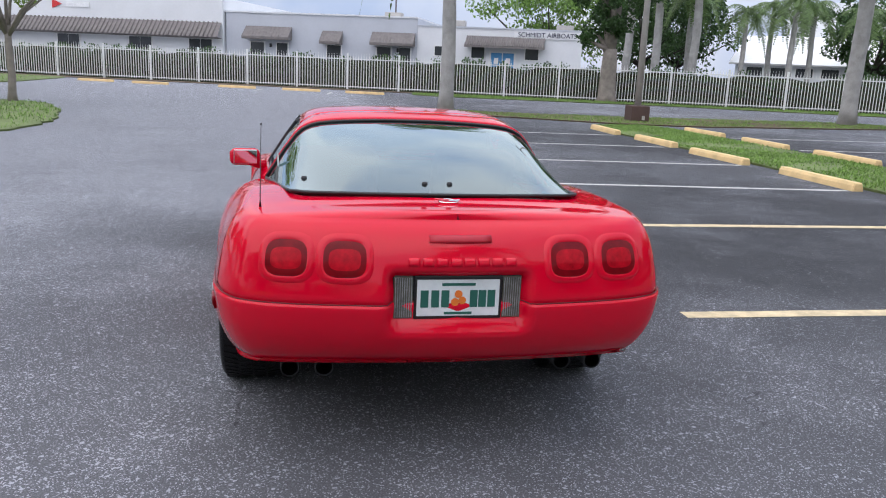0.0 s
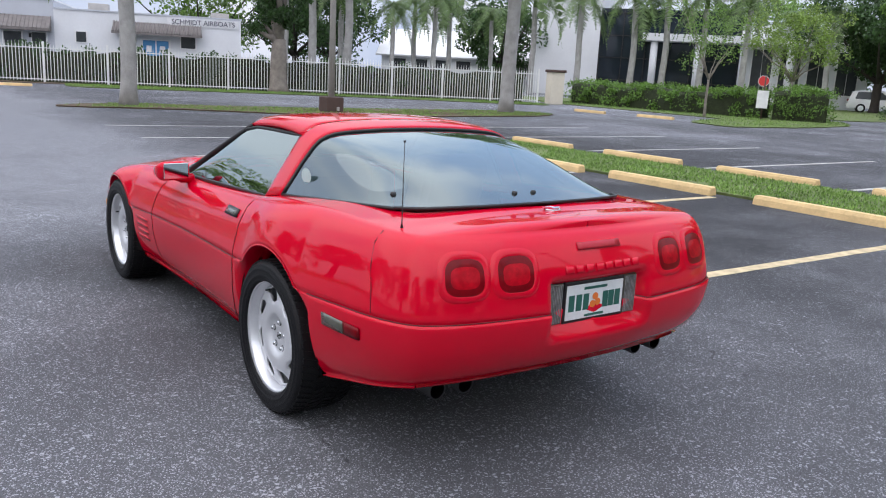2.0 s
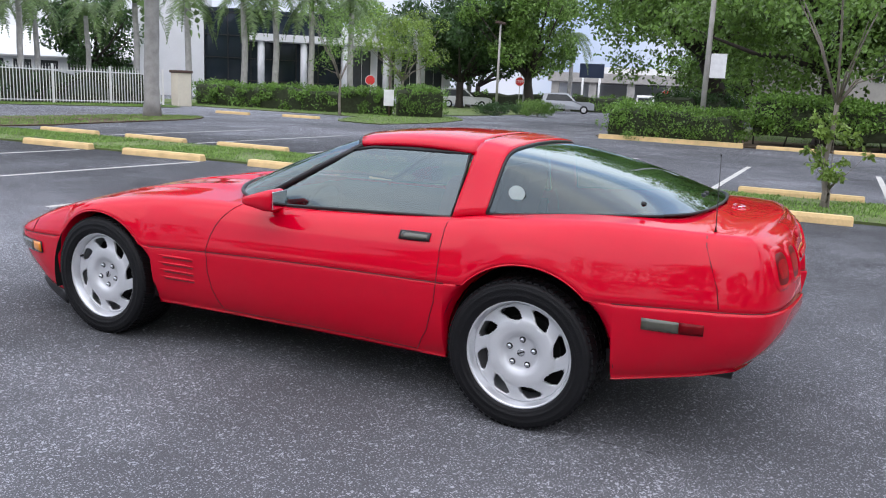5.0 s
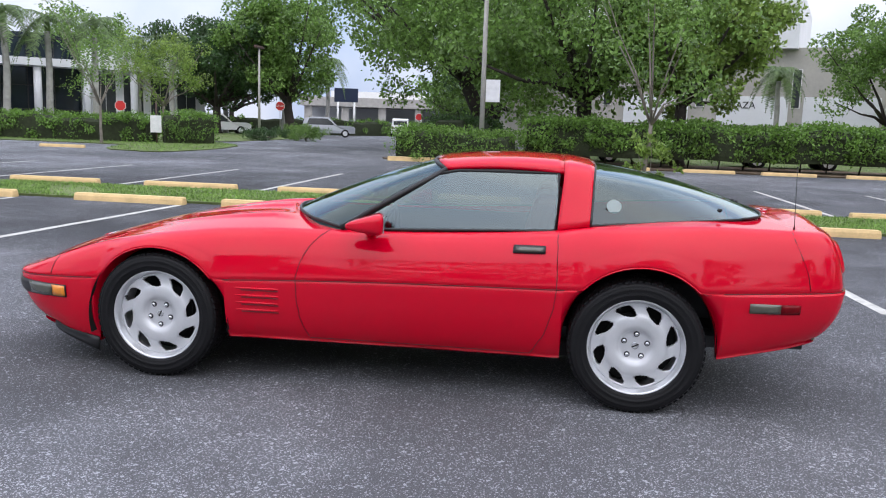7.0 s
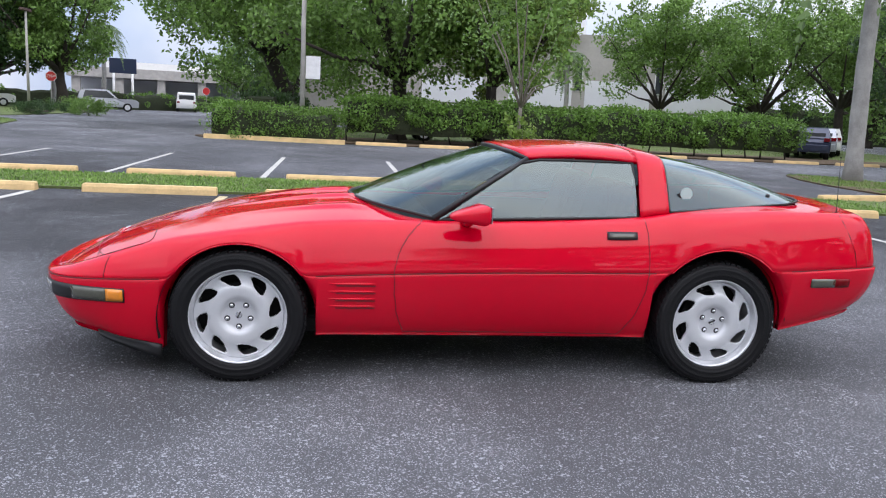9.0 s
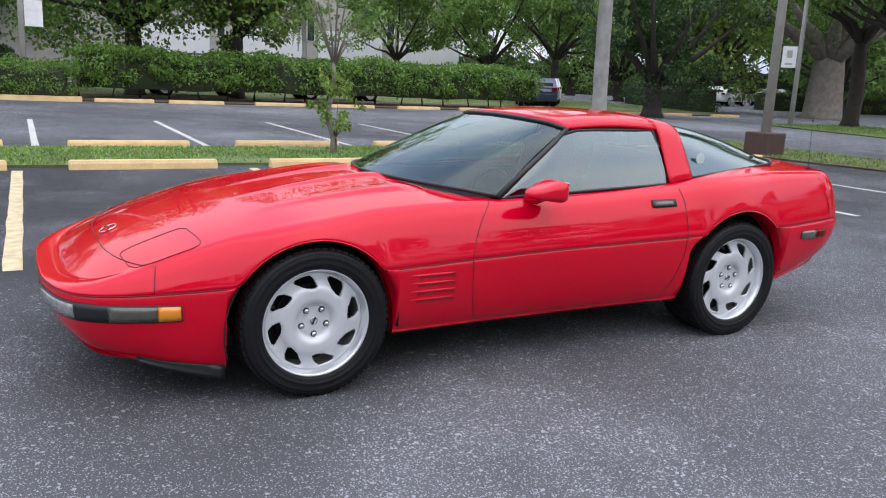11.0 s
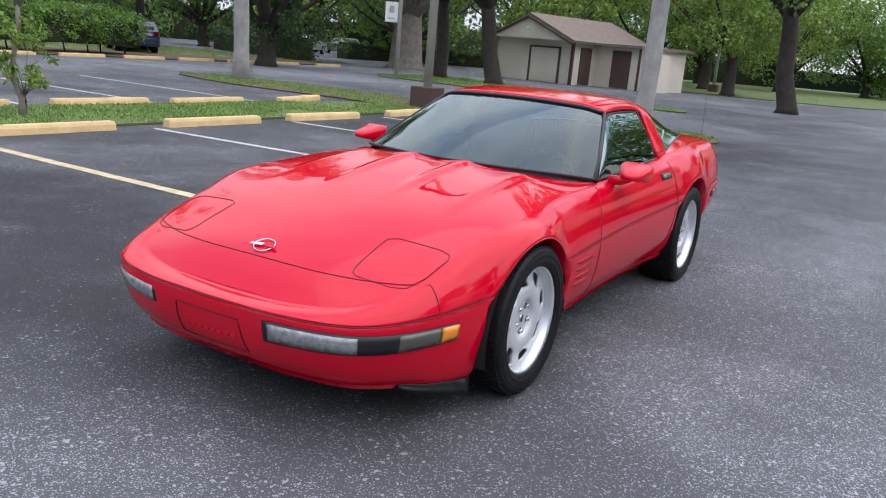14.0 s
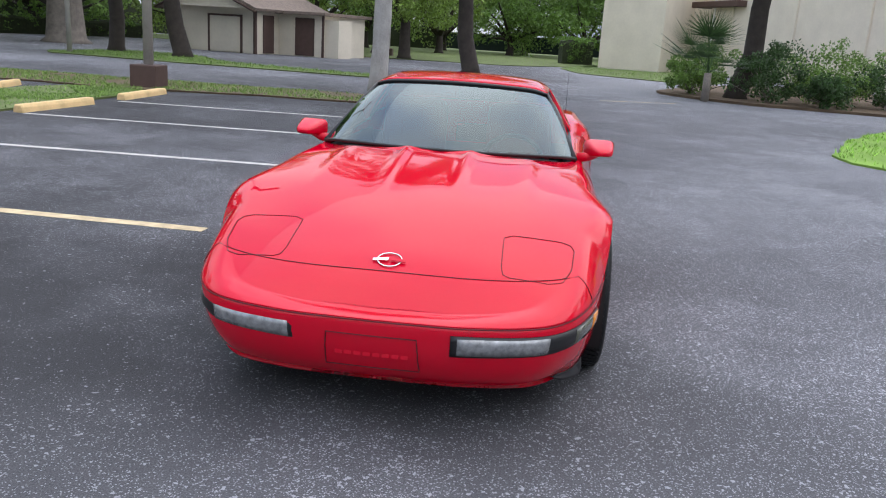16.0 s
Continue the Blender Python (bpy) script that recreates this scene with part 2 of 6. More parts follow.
CREAM_WALL = plain("cream_stucco", (0.70, 0.64, 0.52), 0.88, 0, 0.1, 0.7, 0.4, 25)
TAN_WALL = plain("weathered_beige_concrete", (0.42, 0.40, 0.36), 0.9, 0, 0.18, 0.5, 0.4, 20)
BROWN = plain("brown_paint", (0.085, 0.05, 0.04), 0.7, 0, 0.15, 5, 0.2, 40)
ROOF = plain("brown_shingle", (0.20, 0.155, 0.125), 0.92, 0, 0.3, 5, 0.8, 20)
AWNING = plain("grey_brown_awning", (0.20, 0.18, 0.17), 0.85, 0, 0.2, 4)
CONCRETE = plain("concrete", (0.42, 0.40, 0.37), 0.9, 0, 0.2, 2, 0.4, 40)
DARK_GLASS = plain("dark_building_glass", (0.015, 0.022, 0.03), 0.06, 0, 0.2, 0.4)
WINDOW_DARK = plain("dark_window_pane", (0.05, 0.055, 0.06), 0.12, 0, 0.2, 2)
BLUE_DOOR = plain("blue_door_paint", (0.07, 0.27, 0.52), 0.5)
SIGN_BLACK = plain("black_lettering", (0.02, 0.025, 0.06), 0.6)
SIGN_WHITE = plain("white_sign_panel", (0.8, 0.8, 0.8), 0.5)
SIGN_RED = plain("red_sign_face", (0.62, 0.03, 0.03), 0.5)
SILVER = plain("silver_car_paint", (0.42, 0.44, 0.48), 0.3, 0.5, 0.03, coat=0.8)
WHITE_CAR = plain("white_car_paint", (0.75, 0.75, 0.74), 0.35, 0, 0.03, coat=0.8)
NAVY_CAR = plain("dark_blue_car_paint", (0.02, 0.03, 0.07), 0.3, 0.2, 0.03, coat=0.8)
MAROON_CAR = plain("dark_red_car_paint", (0.22, 0.03, 0.035), 0.3, 0.2, 0.03, coat=0.8)


# ---- mesh helpers ----
def link_mesh(name, verts, faces, material, smooth=False):
    me = bpy.data.meshes.new(name)
    me.from_pydata([tuple(v) for v in verts], [], [tuple(f) for f in faces])
    me.materials.append(material)
    if smooth:
        me.shade_smooth()
    me.update()
    return me


def piece(name, verts, faces, material, parent=None, label="", smooth=False):
    """One mesh object, under a thing if one is given."""
    ob = new(name, link_mesh(name, verts, faces, material, smooth))
    if parent is not None:
        ob.parent = parent
    return tagged(ob, label)


def part(name, bm, material, parent=None, label="", smooth=False):
    bmesh.ops.recalc_face_normals(bm, faces=bm.faces)
    me = bpy.data.meshes.new(name)
    bm.to_mesh(me)
    bm.free()
    me.materials.append(material)
    if smooth:
        me.shade_smooth()
    ob = new(name, me)
    if parent is not None:
        ob.parent = parent
    return tagged(ob, label)


def thing(name, label, category, group="", m=None, kind=""):
    ob = new(name)
    ob.empty_display_size = 0.1
    if m is not None:
        ob.matrix_basis = m
    return tagged(ob, label, category, group, kind)


def box_bm(lo, hi, bevel=0.0, segments=2, bm=None):
    own = bm or bmesh.new()
    g = bmesh.ops.create_cube(own, size=1.0)
    for v in g["verts"]:
        v.co = Vector([(lo[i] + hi[i]) / 2 + v.co[i] * (hi[i] - lo[i]) for i in range(3)])
    if bevel:
        es = list({e for v in g["verts"] for e in v.link_edges})
        bmesh.ops.bevel(own, geom=es, offset=bevel, segments=segments, affect="EDGES", profile=0.5)
    return own


def box(name, lo, hi, material, parent=None, label="", bevel=0.0):
    return part(name, box_bm(lo, hi, bevel), material, parent, label)


def tube(path, radii, sides=8, closed=False, caps=True):
    """Vertices and faces of a round bar along a path."""
    path = [Vector(p) for p in path]
    n = len(path)
    if not hasattr(radii, "__len__"):
        radii = [radii] * n
    verts, faces = [], []
    ref = Vector((0, 0, 1))
    for i, p in enumerate(path):
        a = path[(i - 1) % n] if (closed or i > 0) else p
        b = path[(i + 1) % n] if (closed or i < n - 1) else p
        d = (b - a).normalized()
        r = ref if abs(d.dot(ref)) < 0.95 else Vector((1, 0, 0))
        u = d.cross(r).normalized()
        v = d.cross(u)
        for k in range(sides):
            an = 2 * math.pi * k / sides
            verts.append(p + radii[i] * (math.cos(an) * u + math.sin(an) * v))
    m = n if closed else n - 1
    for i in range(m):
        for k in range(sides):
            j, q = (i + 1) % n, (k + 1) % sides
            faces.append((i * sides + k, i * sides + q, j * sides + q, j * sides + k))
    if caps and not closed:
        faces.append(tuple(range(sides))[::-1])
        faces.append(tuple((n - 1) * sides + k for k in range(sides)))
    return verts, faces


def rod(name, path, radii, material, parent=None, label="", sides=8, closed=False):
    return piece(name, *tube(path, radii, sides, closed), material, parent, label, True)


def grid_faces(rows, cols, flip=False, base=0):
    f = []
    for i in range(rows - 1):
        for j in range(cols - 1):
            a = base + i * cols + j
            q = (a, a + 1, a + cols + 1, a + cols)
            f.append(q[::-1] if flip else q)
    return f


def lathe(profile, n=48, axis_x=True):
    """Profile of (r, h) turned round the x axis."""
    verts, faces = [], []
    k = len(profile)
    for i in range(n):
        a = 2 * math.pi * i / n
        for r, h in profile:
            verts.append((h, r * math.cos(a), r * math.sin(a)))
    for i in range(n):
        for j in range(k - 1):
            a, b = i * k + j, ((i + 1) % n) * k + j
            faces.append((a, a + 1, b + 1, b))
    return verts, faces


def curve(pts):
    """A smooth function through (x, y) pairs given in rising x."""
    xs = np.array([p[0] for p in pts], float)
    ys = np.array([p[1] for p in pts], float)
    d = np.diff(ys) / np.diff(xs)
    m = np.zeros_like(ys)
    m[1:-1] = np.where(d[:-1] * d[1:] > 0, 2 * d[:-1] * d[1:] / np.where(d[:-1] + d[1:] == 0, 1, d[:-1] + d[1:]), 0)
    m[0], m[-1] = d[0], d[-1]

    def f(x):
        x = np.clip(x, xs[0], xs[-1])
        i = np.clip(np.searchsorted(xs, x) - 1, 0, len(xs) - 2)
        h = xs[i + 1] - xs[i]
        t = (x - xs[i]) / h
        return (2 * t**3 - 3 * t**2 + 1) * ys[i] + (t**3 - 2 * t**2 + t) * h * m[i] + (-2 * t**3 + 3 * t**2) * ys[i + 1] + (t**3 - t**2) * h * m[i + 1]
    return f


# ---- the sports car ----
LENS_CORE = plain("bright_red_lens", (.42, .003, .012), .3, 0, .4, 40, coat=.15, spec=.1)
CAR = thing("sports_car", "glossy bright red two-door sports coupe parked on dark asphalt", "car")
OUT = [(0, 2.25), (.25, 2.243), (.45, 2.21), (.60, 2.15), (.695, 2.05), (.752, 1.93), (.795, 1.78), (.83, 1.6), (.86, 1.4), (.872, 1.22),
       (.868, .9), (.856, .4), (.852, 0), (.857, -.4), (.874, -.85), (.89, -1.22), (.886, -1.5), (.876, -1.75), (.862, -1.93), (.832, -2.06),
       (.765, -2.165), (.62, -2.225), (.42, -2.258), (.2, -2.278), (0, -2.286)]
_len = np.concatenate([[0], np.cumsum([math.hypot(OUT[i + 1][0] - OUT[i][0], OUT[i + 1][1] - OUT[i][1]) for i in range(len(OUT) - 1)])])
_fx, _fy = curve(list(zip(_len, [p[0] for p in OUT]))), curve(list(zip(_len, [p[1] for p in OUT])))
SMAX = float(_len[-1])
low_edge = curve([(-2.286, .385), (-2.1, .37), (-1.93, .342), (-1.75, .308), (-1.6, .28), (-1.2, .25), (-.85, .23), (0, .222), (.8, .225), (1.2, .2), (1.6, .145), (1.78, .163), (1.93, .19), (2.1, .197), (2.25, .20)])
crease = curve([(-2.286, .632), (-2.1, .635), (-1.53, .612), (-.84, .588), (0, .568), (.47, .553), (.9, .535), (1.56, .502), (1.9, .482), (2.1, .472), (2.25, .468)])
shoulder = curve([(-2.2, .915), (-2.1, .908), (-1.9, .912), (-1.6, .915), (-1.3, .905), (-1.0, .882), (-.8, .852), (-.4, .825), (0, .808), (.35, .803), (.6, .80), (.9, .785), (1.2, .757), (1.4, .722), (1.66, .655), (1.8, .61), (1.95, .553), (2.05, .515), (2.15, .482)])
centre = curve([(-2.2, .925), (-2.1, .938), (-1.97, .937), (-1.88, .948), (-1.5, .95), (-1, .89), (0, .82), (.5, .845), (.68, .858), (.8, .852), (.95, .838), (1.2, .802), (1.4, .765), (1.6, .715), (1.8, .655), (1.94, .605), (2.05, .55), (2.15, .484)])
top_in = curve([(-2.286, .135), (-2.0, .13), (-1.5, .15), (-1, .15), (-.8, .145), (0, .135), (.5, .135), (.9, .14), (1.4, .14), (1.7, .125), (2.0, .11), (2.25, .10)])
low_in = curve([(-2.286, .15), (-1.9, .11), (-1.5, .085), (0, .10), (1.5, .075), (1.8, .085), (2.0, .12), (2.25, .15)])
ARCH = ((1.222, .302, .372), (-1.235, .332, .375))
LOW_F = (0, .07, .15, .25, .36, .48, .60, .72, .80, .87, .94)
LOW_D = (1, .76, .58, .42, .29, .18, .10, .05, .03, .01, 0)
UP_F = (.06, .14, .22, .29, .36, .43, .5, .59, .68, .82, .92, .975, 1)
UP_D = (0, .03, .06, .09, .13, .165, .20, .265, .34, .5, .68, .85, 1)


def bay(x, y, z):
    """How far the tail is sunk round the licence plate."""
    if y > -2.1:
        return 0.0
    a = max(0.0, min(1, (.255 - abs(x)) / .022))
    b = max(0.0, min(1, (z - .548) / .016)) * max(0.0, min(1, (.742 - z) / .016))
    return .062 * a * b


def outline(s):
    """Place and outward normal on the car's half outline, s metres round from the nose."""
    e = 0.004
    x, y = float(_fx(s)), float(_fy(s))
    ax, ay = float(_fx(max(s - e, 0))), float(_fy(max(s - e, 0)))
    bx, by = float(_fx(min(s + e, SMAX))), float(_fy(min(s + e, SMAX)))
    tx, ty = bx - ax, by - ay
    n = math.hypot(tx, ty) or 1
    return x, y, -ty / n, tx / n


def side_profile(s):
    """The levels of the body side at s: a list of (x, y, z), bottom to shoulder."""
    x, y, nx, ny = outline(s)
    z0 = float(low_edge(y))
    for cy, cz, r in ARCH:
        if abs(y - cy) < r:
            z0 = max(z0, cz + math.sqrt(r * r - (y - cy) ** 2))
    zc, dl, du = float(crease(y)), float(low_in(y)), float(top_in(y))
    zs = float(shoulder(y - ny * du))
    step = .009 * max(0.0, min(1.0, (-1.55 - y) / .3))
    pts = [(z0, dl + .03), (z0, dl * .8)]
    for k, (f, d) in enumerate(zip(LOW_F, LOW_D)):
        pts.append((max(z0 + (zc - z0) * f, z0 + .0015 * k), dl * d))
    zb = max(zc, z0 + .012)
    pts += [(zb - .005, .001), (zb, .007 + step), (zb + .005, .002 + step)]
    for f, d in zip(UP_F, UP_D):
        pts.append((zb + .005 + (zs - zb - .005) * f, .002 + step * (1 - d) + (du - .002) * d))
    out_ = [(max(x - nx * d, 0), y - ny * d, z) for z, d in pts]
    return [(px_, py_ + bay(px_, py_, pz_), pz_) for px_, py_, pz_ in out_]


def on_side(s, z, lift=0.0, side=-1):
    """A point on the body side, s metres round the half outline, at height z."""
    p = side_profile(s)[1:]
    zs = [q[2] for q in p]
    x, y = np.interp(z, zs, [q[0] for q in p]), np.interp(z, zs, [q[1] for q in p])
    _, _, nx, ny = outline(s)
    return Vector((side * (x + nx * lift), y + ny * lift, z))


def s_at_y(y, a=0.0, b=None):
    """Where on the half outline the body side has this y."""
    ss = np.linspace(a, SMAX if b is None else b, 900)
    return float(ss[np.argmin(np.abs(_fy(ss) - y))])


def s_at_x(x, front=True):
    ss = np.linspace(0, .95, 400) if front else np.linspace(SMAX - .95, SMAX, 400)
    return float(ss[np.argmin(np.abs(_fx(ss) - x))])


def inner_x(y):
    """Where the painted top surface stops at the glass."""
    return float(np.interp(y, [-2.3, -1.895, -1.885, -1.86, -1.80, -1.72, -1.5, -1.2, -.97, .27, .30, .42, .52, .60, .66, .69, .695, 2.3],
                           [0, 0, .10, .30, .53, .575, .62, .67, .70, .70, .70, .62, .48, .33, .17, .04, 0, 0]))


def ridge(x, y):
    """The two raised channels of the bonnet."""
    if y < .6 or y > 1.75:
        return 0
    k = max(0.0, min(1, (1.42 - y) / .6)) * min(1, (y - .55) / .12)
    a = abs(x)
    inner = math.exp(-((a - .165) / .030) ** 2)
    outer = math.exp(-((a - .48) / (.09 if a < .48 else .03)) ** 2)
    return .017 * k * (inner + .8 * outer)


def on_top(x, y, lift=0.0):
    """A point on the bonnet or rear deck."""
    w = float(np.interp(-y, _top_y, _top_x))
    t = min(abs(x) / max(w, 1e-3), 1)
    zs, zc = float(shoulder(y)), float(centre(y))
    return Vector((x, y, zs + (zc - zs) * (1 - t ** 2.3) + ridge(x, y) + lift))


_stations = [0.0]
while _stations[-1] < SMAX - .004:
    _y = float(_fy(_stations[-1]))
    near = any(abs(abs(_y - cy) - r) < .035 for cy, _, r in ARCH)
    end = _y > 1.95 or _y < -2.0
    _stations.append(_stations[-1] + (.005 if near else .018 if end else .03))
_stations[-1] = SMAX
_prof = [side_profile(s) for s in _stations]
_top_y, _top_x = [-p[-1][1] for p in _prof], [p[-1][0] for p in _prof]


def car_body():
    levels, cols = len(_prof[0]), 45
    verts, faces = [], []
    for sg in (-1, 1):
        base = len(verts)
        for p in _prof:
            verts += [(sg * x, y, z) for x, y, z in p]
        faces += grid_faces(len(_prof), levels, sg > 0, base)
        base = len(verts)
        for p in _prof:
            x8, y8, _ = p[-1]
            xi = min(inner_x(y8), x8)
            for j in range(cols):
                x = x8 + (xi - x8) * j / (cols - 1)
                verts.append(tuple(on_top(sg * x, y8)))
        faces += grid_faces(len(_prof), cols, sg > 0, base)
    bm = bmesh.new()
    vs = [bm.verts.new(v) for v in verts]
    for f in faces:
        try:
            bm.faces.new([vs[i] for i in f])
        except ValueError:
            pass
    bmesh.ops.remove_doubles(bm, verts=bm.verts, dist=.0012)
    part("body", bm, RED, CAR, "glossy red fibreglass body", True)


car_body()


def sheet(name, a, b, material, bulge=0.0, rows=14, label="", axis=(0, 0, 1), thick=0.004, pinned=False):
    """A curved panel between two rails, pushed out in the middle."""
    n = len(a)
    verts = []
    for i in range(rows):
        t = i / (rows - 1)
        for k, (p, q) in enumerate(zip(a, b)):
            hold = 1 - abs(2 * k / (n - 1) - 1) ** 3 if pinned else 1
            v = Vector(p).lerp(Vector(q), t) + Vector(axis) * (bulge * hold * 4 * t * (1 - t))
            verts.append(v)
    ob = piece(name, verts, grid_faces(rows, n), material, CAR, label, True)
    if thick:
        md = ob.modifiers.new("thickness", "SOLIDIFY")
        md.thickness, md.offset = thick, 0
    return ob


def arc(pts, n=25):
    """A smooth rail through half a dozen points, mirrored about the middle of the car."""
    full = [(-x, y, z) for x, y, z in pts] + [p for p in pts[::-1] if p[0] > 1e-6]
    if pts[-1][0] > 1e-6:
        full = [(-x, y, z) for x, y, z in pts] + [p for p in pts[::-1]]
    d = np.concatenate([[0], np.cumsum([(Vector(full[i + 1]) - Vector(full[i])).length for i in range(len(full) - 1)])])
    fs = [curve(list(zip(d, [p[k] for p in full]))) for k in range(3)]
    return [Vector([float(f(t)) for f in fs]) for t in np.linspace(0, d[-1], n)]


WS_BASE = arc([(.715, .28, .815), (.62, .43, .838), (.48, .535, .848), (.33, .61, .854), (.15, .665, .858), (0, .685, .86)])
WS_TOP = arc([(.525, -.225, 1.125), (.44, -.175, 1.148), (.3, -.145, 1.158), (.15, -.135, 1.163), (0, -.13, 1.165)])
ROOF_REAR = arc([(.535, -.84, 1.128), (.46, -.84, 1.172), (.3, -.84, 1.19), (.15, -.84, 1.196), (0, -.84, 1.198)])
ROOF_FRONT = arc([(.53, -.235, 1.127), (.45, -.19, 1.156), (.3, -.16, 1.168), (.15, -.15, 1.173), (0, -.145, 1.175)])
HALO_A = arc([(.705, -.82, .852), (.66, -.825, .93), (.60, -.835, 1.03), (.535, -.842, 1.128), (.46, -.842, 1.173), (.3, -.842, 1.192), (.15, -.842, 1.198), (0, -.842, 1.20)], 41)
HALO_B = arc([(.705, -.975, .879), (.66, -.98, .95), (.60, -.985, 1.04), (.525, -.99, 1.128), (.45, -.995, 1.155), (.3, -1.0, 1.168), (.15, -1.0, 1.174), (0, -1.0, 1.176)], 41)
HATCH_A = arc([(.70, -.98, .882), (.655, -.985, .95), (.596, -.99, 1.04), (.52, -.995, 1.124), (.445, -1.0, 1.149), (.3, -1.005, 1.162), (.15, -1.005, 1.168), (0, -1.005, 1.17)], 41)
HATCH_B = arc([(.585, -1.72, .937), (.555, -1.77, .942), (.515, -1.81, .945), (.46, -1.835, .948), (.38, -1.855, .95), (.25, -1.872, .951), (.12, -1.882, .952), (0, -1.885, .952)], 41)
sheet("windscreen", WS_BASE, WS_TOP, SCREEN, .02, 16, "large raked windscreen", thick=0)
sheet("roof_panel", ROOF_FRONT, ROOF_REAR, RED, .018, 18, "removable red roof panel", thick=.02)
sheet("roof_hoop", HALO_A, HALO_B, RED, .004, 8, "red hoop behind the doors", thick=.018)
sheet("hatch_glass", HATCH_A, HATCH_B, HATCH_GLASS, .035, 26, "wraparound tinted hatch glass", thick=0, pinned=True)
for rail, r, nm in ((WS_TOP, .011, "windscreen_header"), (WS_BASE, .009, "windscreen_seal"), (HATCH_A, .007, "hatch_seal"), (HATCH_B, .007, "hatch_seal")):
    rod(nm, [p + Vector((0, 0, .004)) for p in rail], r, BLACK, CAR)
for sg in (-1, 1):
    a = [Vector((sg * x, y, z)) for x, y, z in ((.715, .28, .812), (.64, .06, .95), (.585, -.10, 1.045), (.53, -.235, 1.128))]
    rod("windscreen_pillar", a, [.016, .015, .014, .013], BLACK, CAR)
    low = [Vector((sg * np.interp(t, [0, 1], [.708, .70]), .25 - 1.06 * t, .808 + .043 * t)) for t in np.linspace(0, 1, 9)]
    high = [Vector((sg * x, y, z)) for x, y, z in ((.704, .25, .815), (.645, .075, .935), (.598, -.065, 1.02), (.552, -.19, 1.10), (.533, -.30, 1.122), (.53, -.43, 1.125), (.53, -.56, 1.126), (.53, -.70, 1.126), (.531, -.815, 1.125))]
    sheet("side_window", low, high, GLASS, .012, 10, "tinted frameless door window", (sg, 0, 0), 0)
    rod("window_seal", low, .008, BLACK, CAR)
    rod("window_seal", high[3:] + [low[-1]], .008, BLACK, CAR)
    e = [HATCH_A[0].lerp(HATCH_B[0], t) for t in np.linspace(0, 1, 9)]
    rod("hatch_seal", [Vector((-sg * p.x if sg > 0 else p.x, p.y, p.z + .002)) for p in e], .007, BLACK, CAR)


def gap(name, pts, r=.0021):
    rod(name, pts, r, SEAM, CAR, "", 5)


def dense(pts, n=5):
    """The same line with more points along it."""
    return [(a[0] + (b[0] - a[0]) * k / n, a[1] + (b[1] - a[1]) * k / n) for a, b in zip(pts, pts[1:]) for k in range(n)] + [pts[-1]]


for sg in (-1, 1):
    front = [on_top(sg * .715, .335, .001)]
    for y, z in dense(((.335, .80), (.37, .775), (.42, .72), (.455, .65), (.475, .57), (.47, .45), (.455, .35), (.42, .255))):
        front.append(on_side(s_at_y(y, .8, 4.5), z, .001, sg))
    gap("door_gap", front)
    rear = [on_side(s_at_y(y, .8, 4.5), z, .001, sg) for y, z in dense(((-.82, .852), (-.825, .75), (-.83, .60), (-.82, .50), (-.78, .36), (-.71, .245)))]
    gap("door_gap", rear)
    gap("door_gap", [on_side(s_at_y(y, .8, 4.5), .243, .001, sg) for y in np.linspace(.42, -.71, 24)])
    gap("bumper_gap", [on_side(s_at_y(y, 3.2, SMAX), z, .001, sg) for y, z in ((-1.93, .905), (-1.935, .87), (-1.96, .80), (-1.99, .72), (-2.0, .645))])
    for a, b in ((s_at_y(1.59, .5, 2), 0.0), (s_at_y(-.868, 2, 5), s_at_y(.855, 1, 3)), (SMAX, s_at_y(-1.605, 3, 5))):
        ss = np.linspace(b, a, 60)
        gap("side_moulding_groove", [on_side(s, float(crease(float(_fy(s)))), .0075, sg) + Vector((0, 0, 0)) for s in ss], .0024)
    lid = [(.455, 1.945), (.60, 1.93), (.655, 1.905), (.685, 1.83), (.695, 1.70), (.68, 1.665), (.64, 1.655), (.45, 1.675), (.415, 1.70), (.415, 1.76), (.42, 1.90), (.43, 1.935)]
    ring = []
    for i in range(len(lid)):
        for t in (0, .34, .67):
            p, q = lid[i], lid[(i + 1) % len(lid)]
            ring.append(on_top(sg * (p[0] + (q[0] - p[0]) * t), p[1] + (q[1] - p[1]) * t, .0008))
    rod("headlamp_lid_gap", ring, .0019, SEAM, CAR, "", 5, True)
gap("bonnet_gap", [on_top(x, 2.0 - .13 * (abs(x) / .68) ** 3, .001) for x in np.linspace(-.665, .665, 60)])
for sg in (-1, 1):
    nose = s_at_y(1.86, .3, 1.6)
    gap("bonnet_gap", [on_top(sg * .662, 1.885, .001)] + [on_side(nose, z, .0015, sg) for z in np.linspace(float(shoulder(1.86)) - .005, float(crease(1.86)) + .004, 8)])


def strake(sg):
    for k, z in enumerate((.50, .462, .424, .386)):
        pts = [on_side(s_at_y(y, .8, 3), z - .0, -.004 + .01 * (k % 1), sg) for y in np.linspace(.565, .79, 8)]
        rod("fender_vent", [p + Vector((sg * .004, 0, 0)) for p in pts], [.003, .006, .007, .007, .007, .006, .005, .002], RED, CAR)
        rod("fender_vent_slot", [p + Vector((sg * .006, 0, -.009)) for p in pts[:-1]], .0026, SEAM, CAR)


for sg in (-1, 1):
    strake(sg)


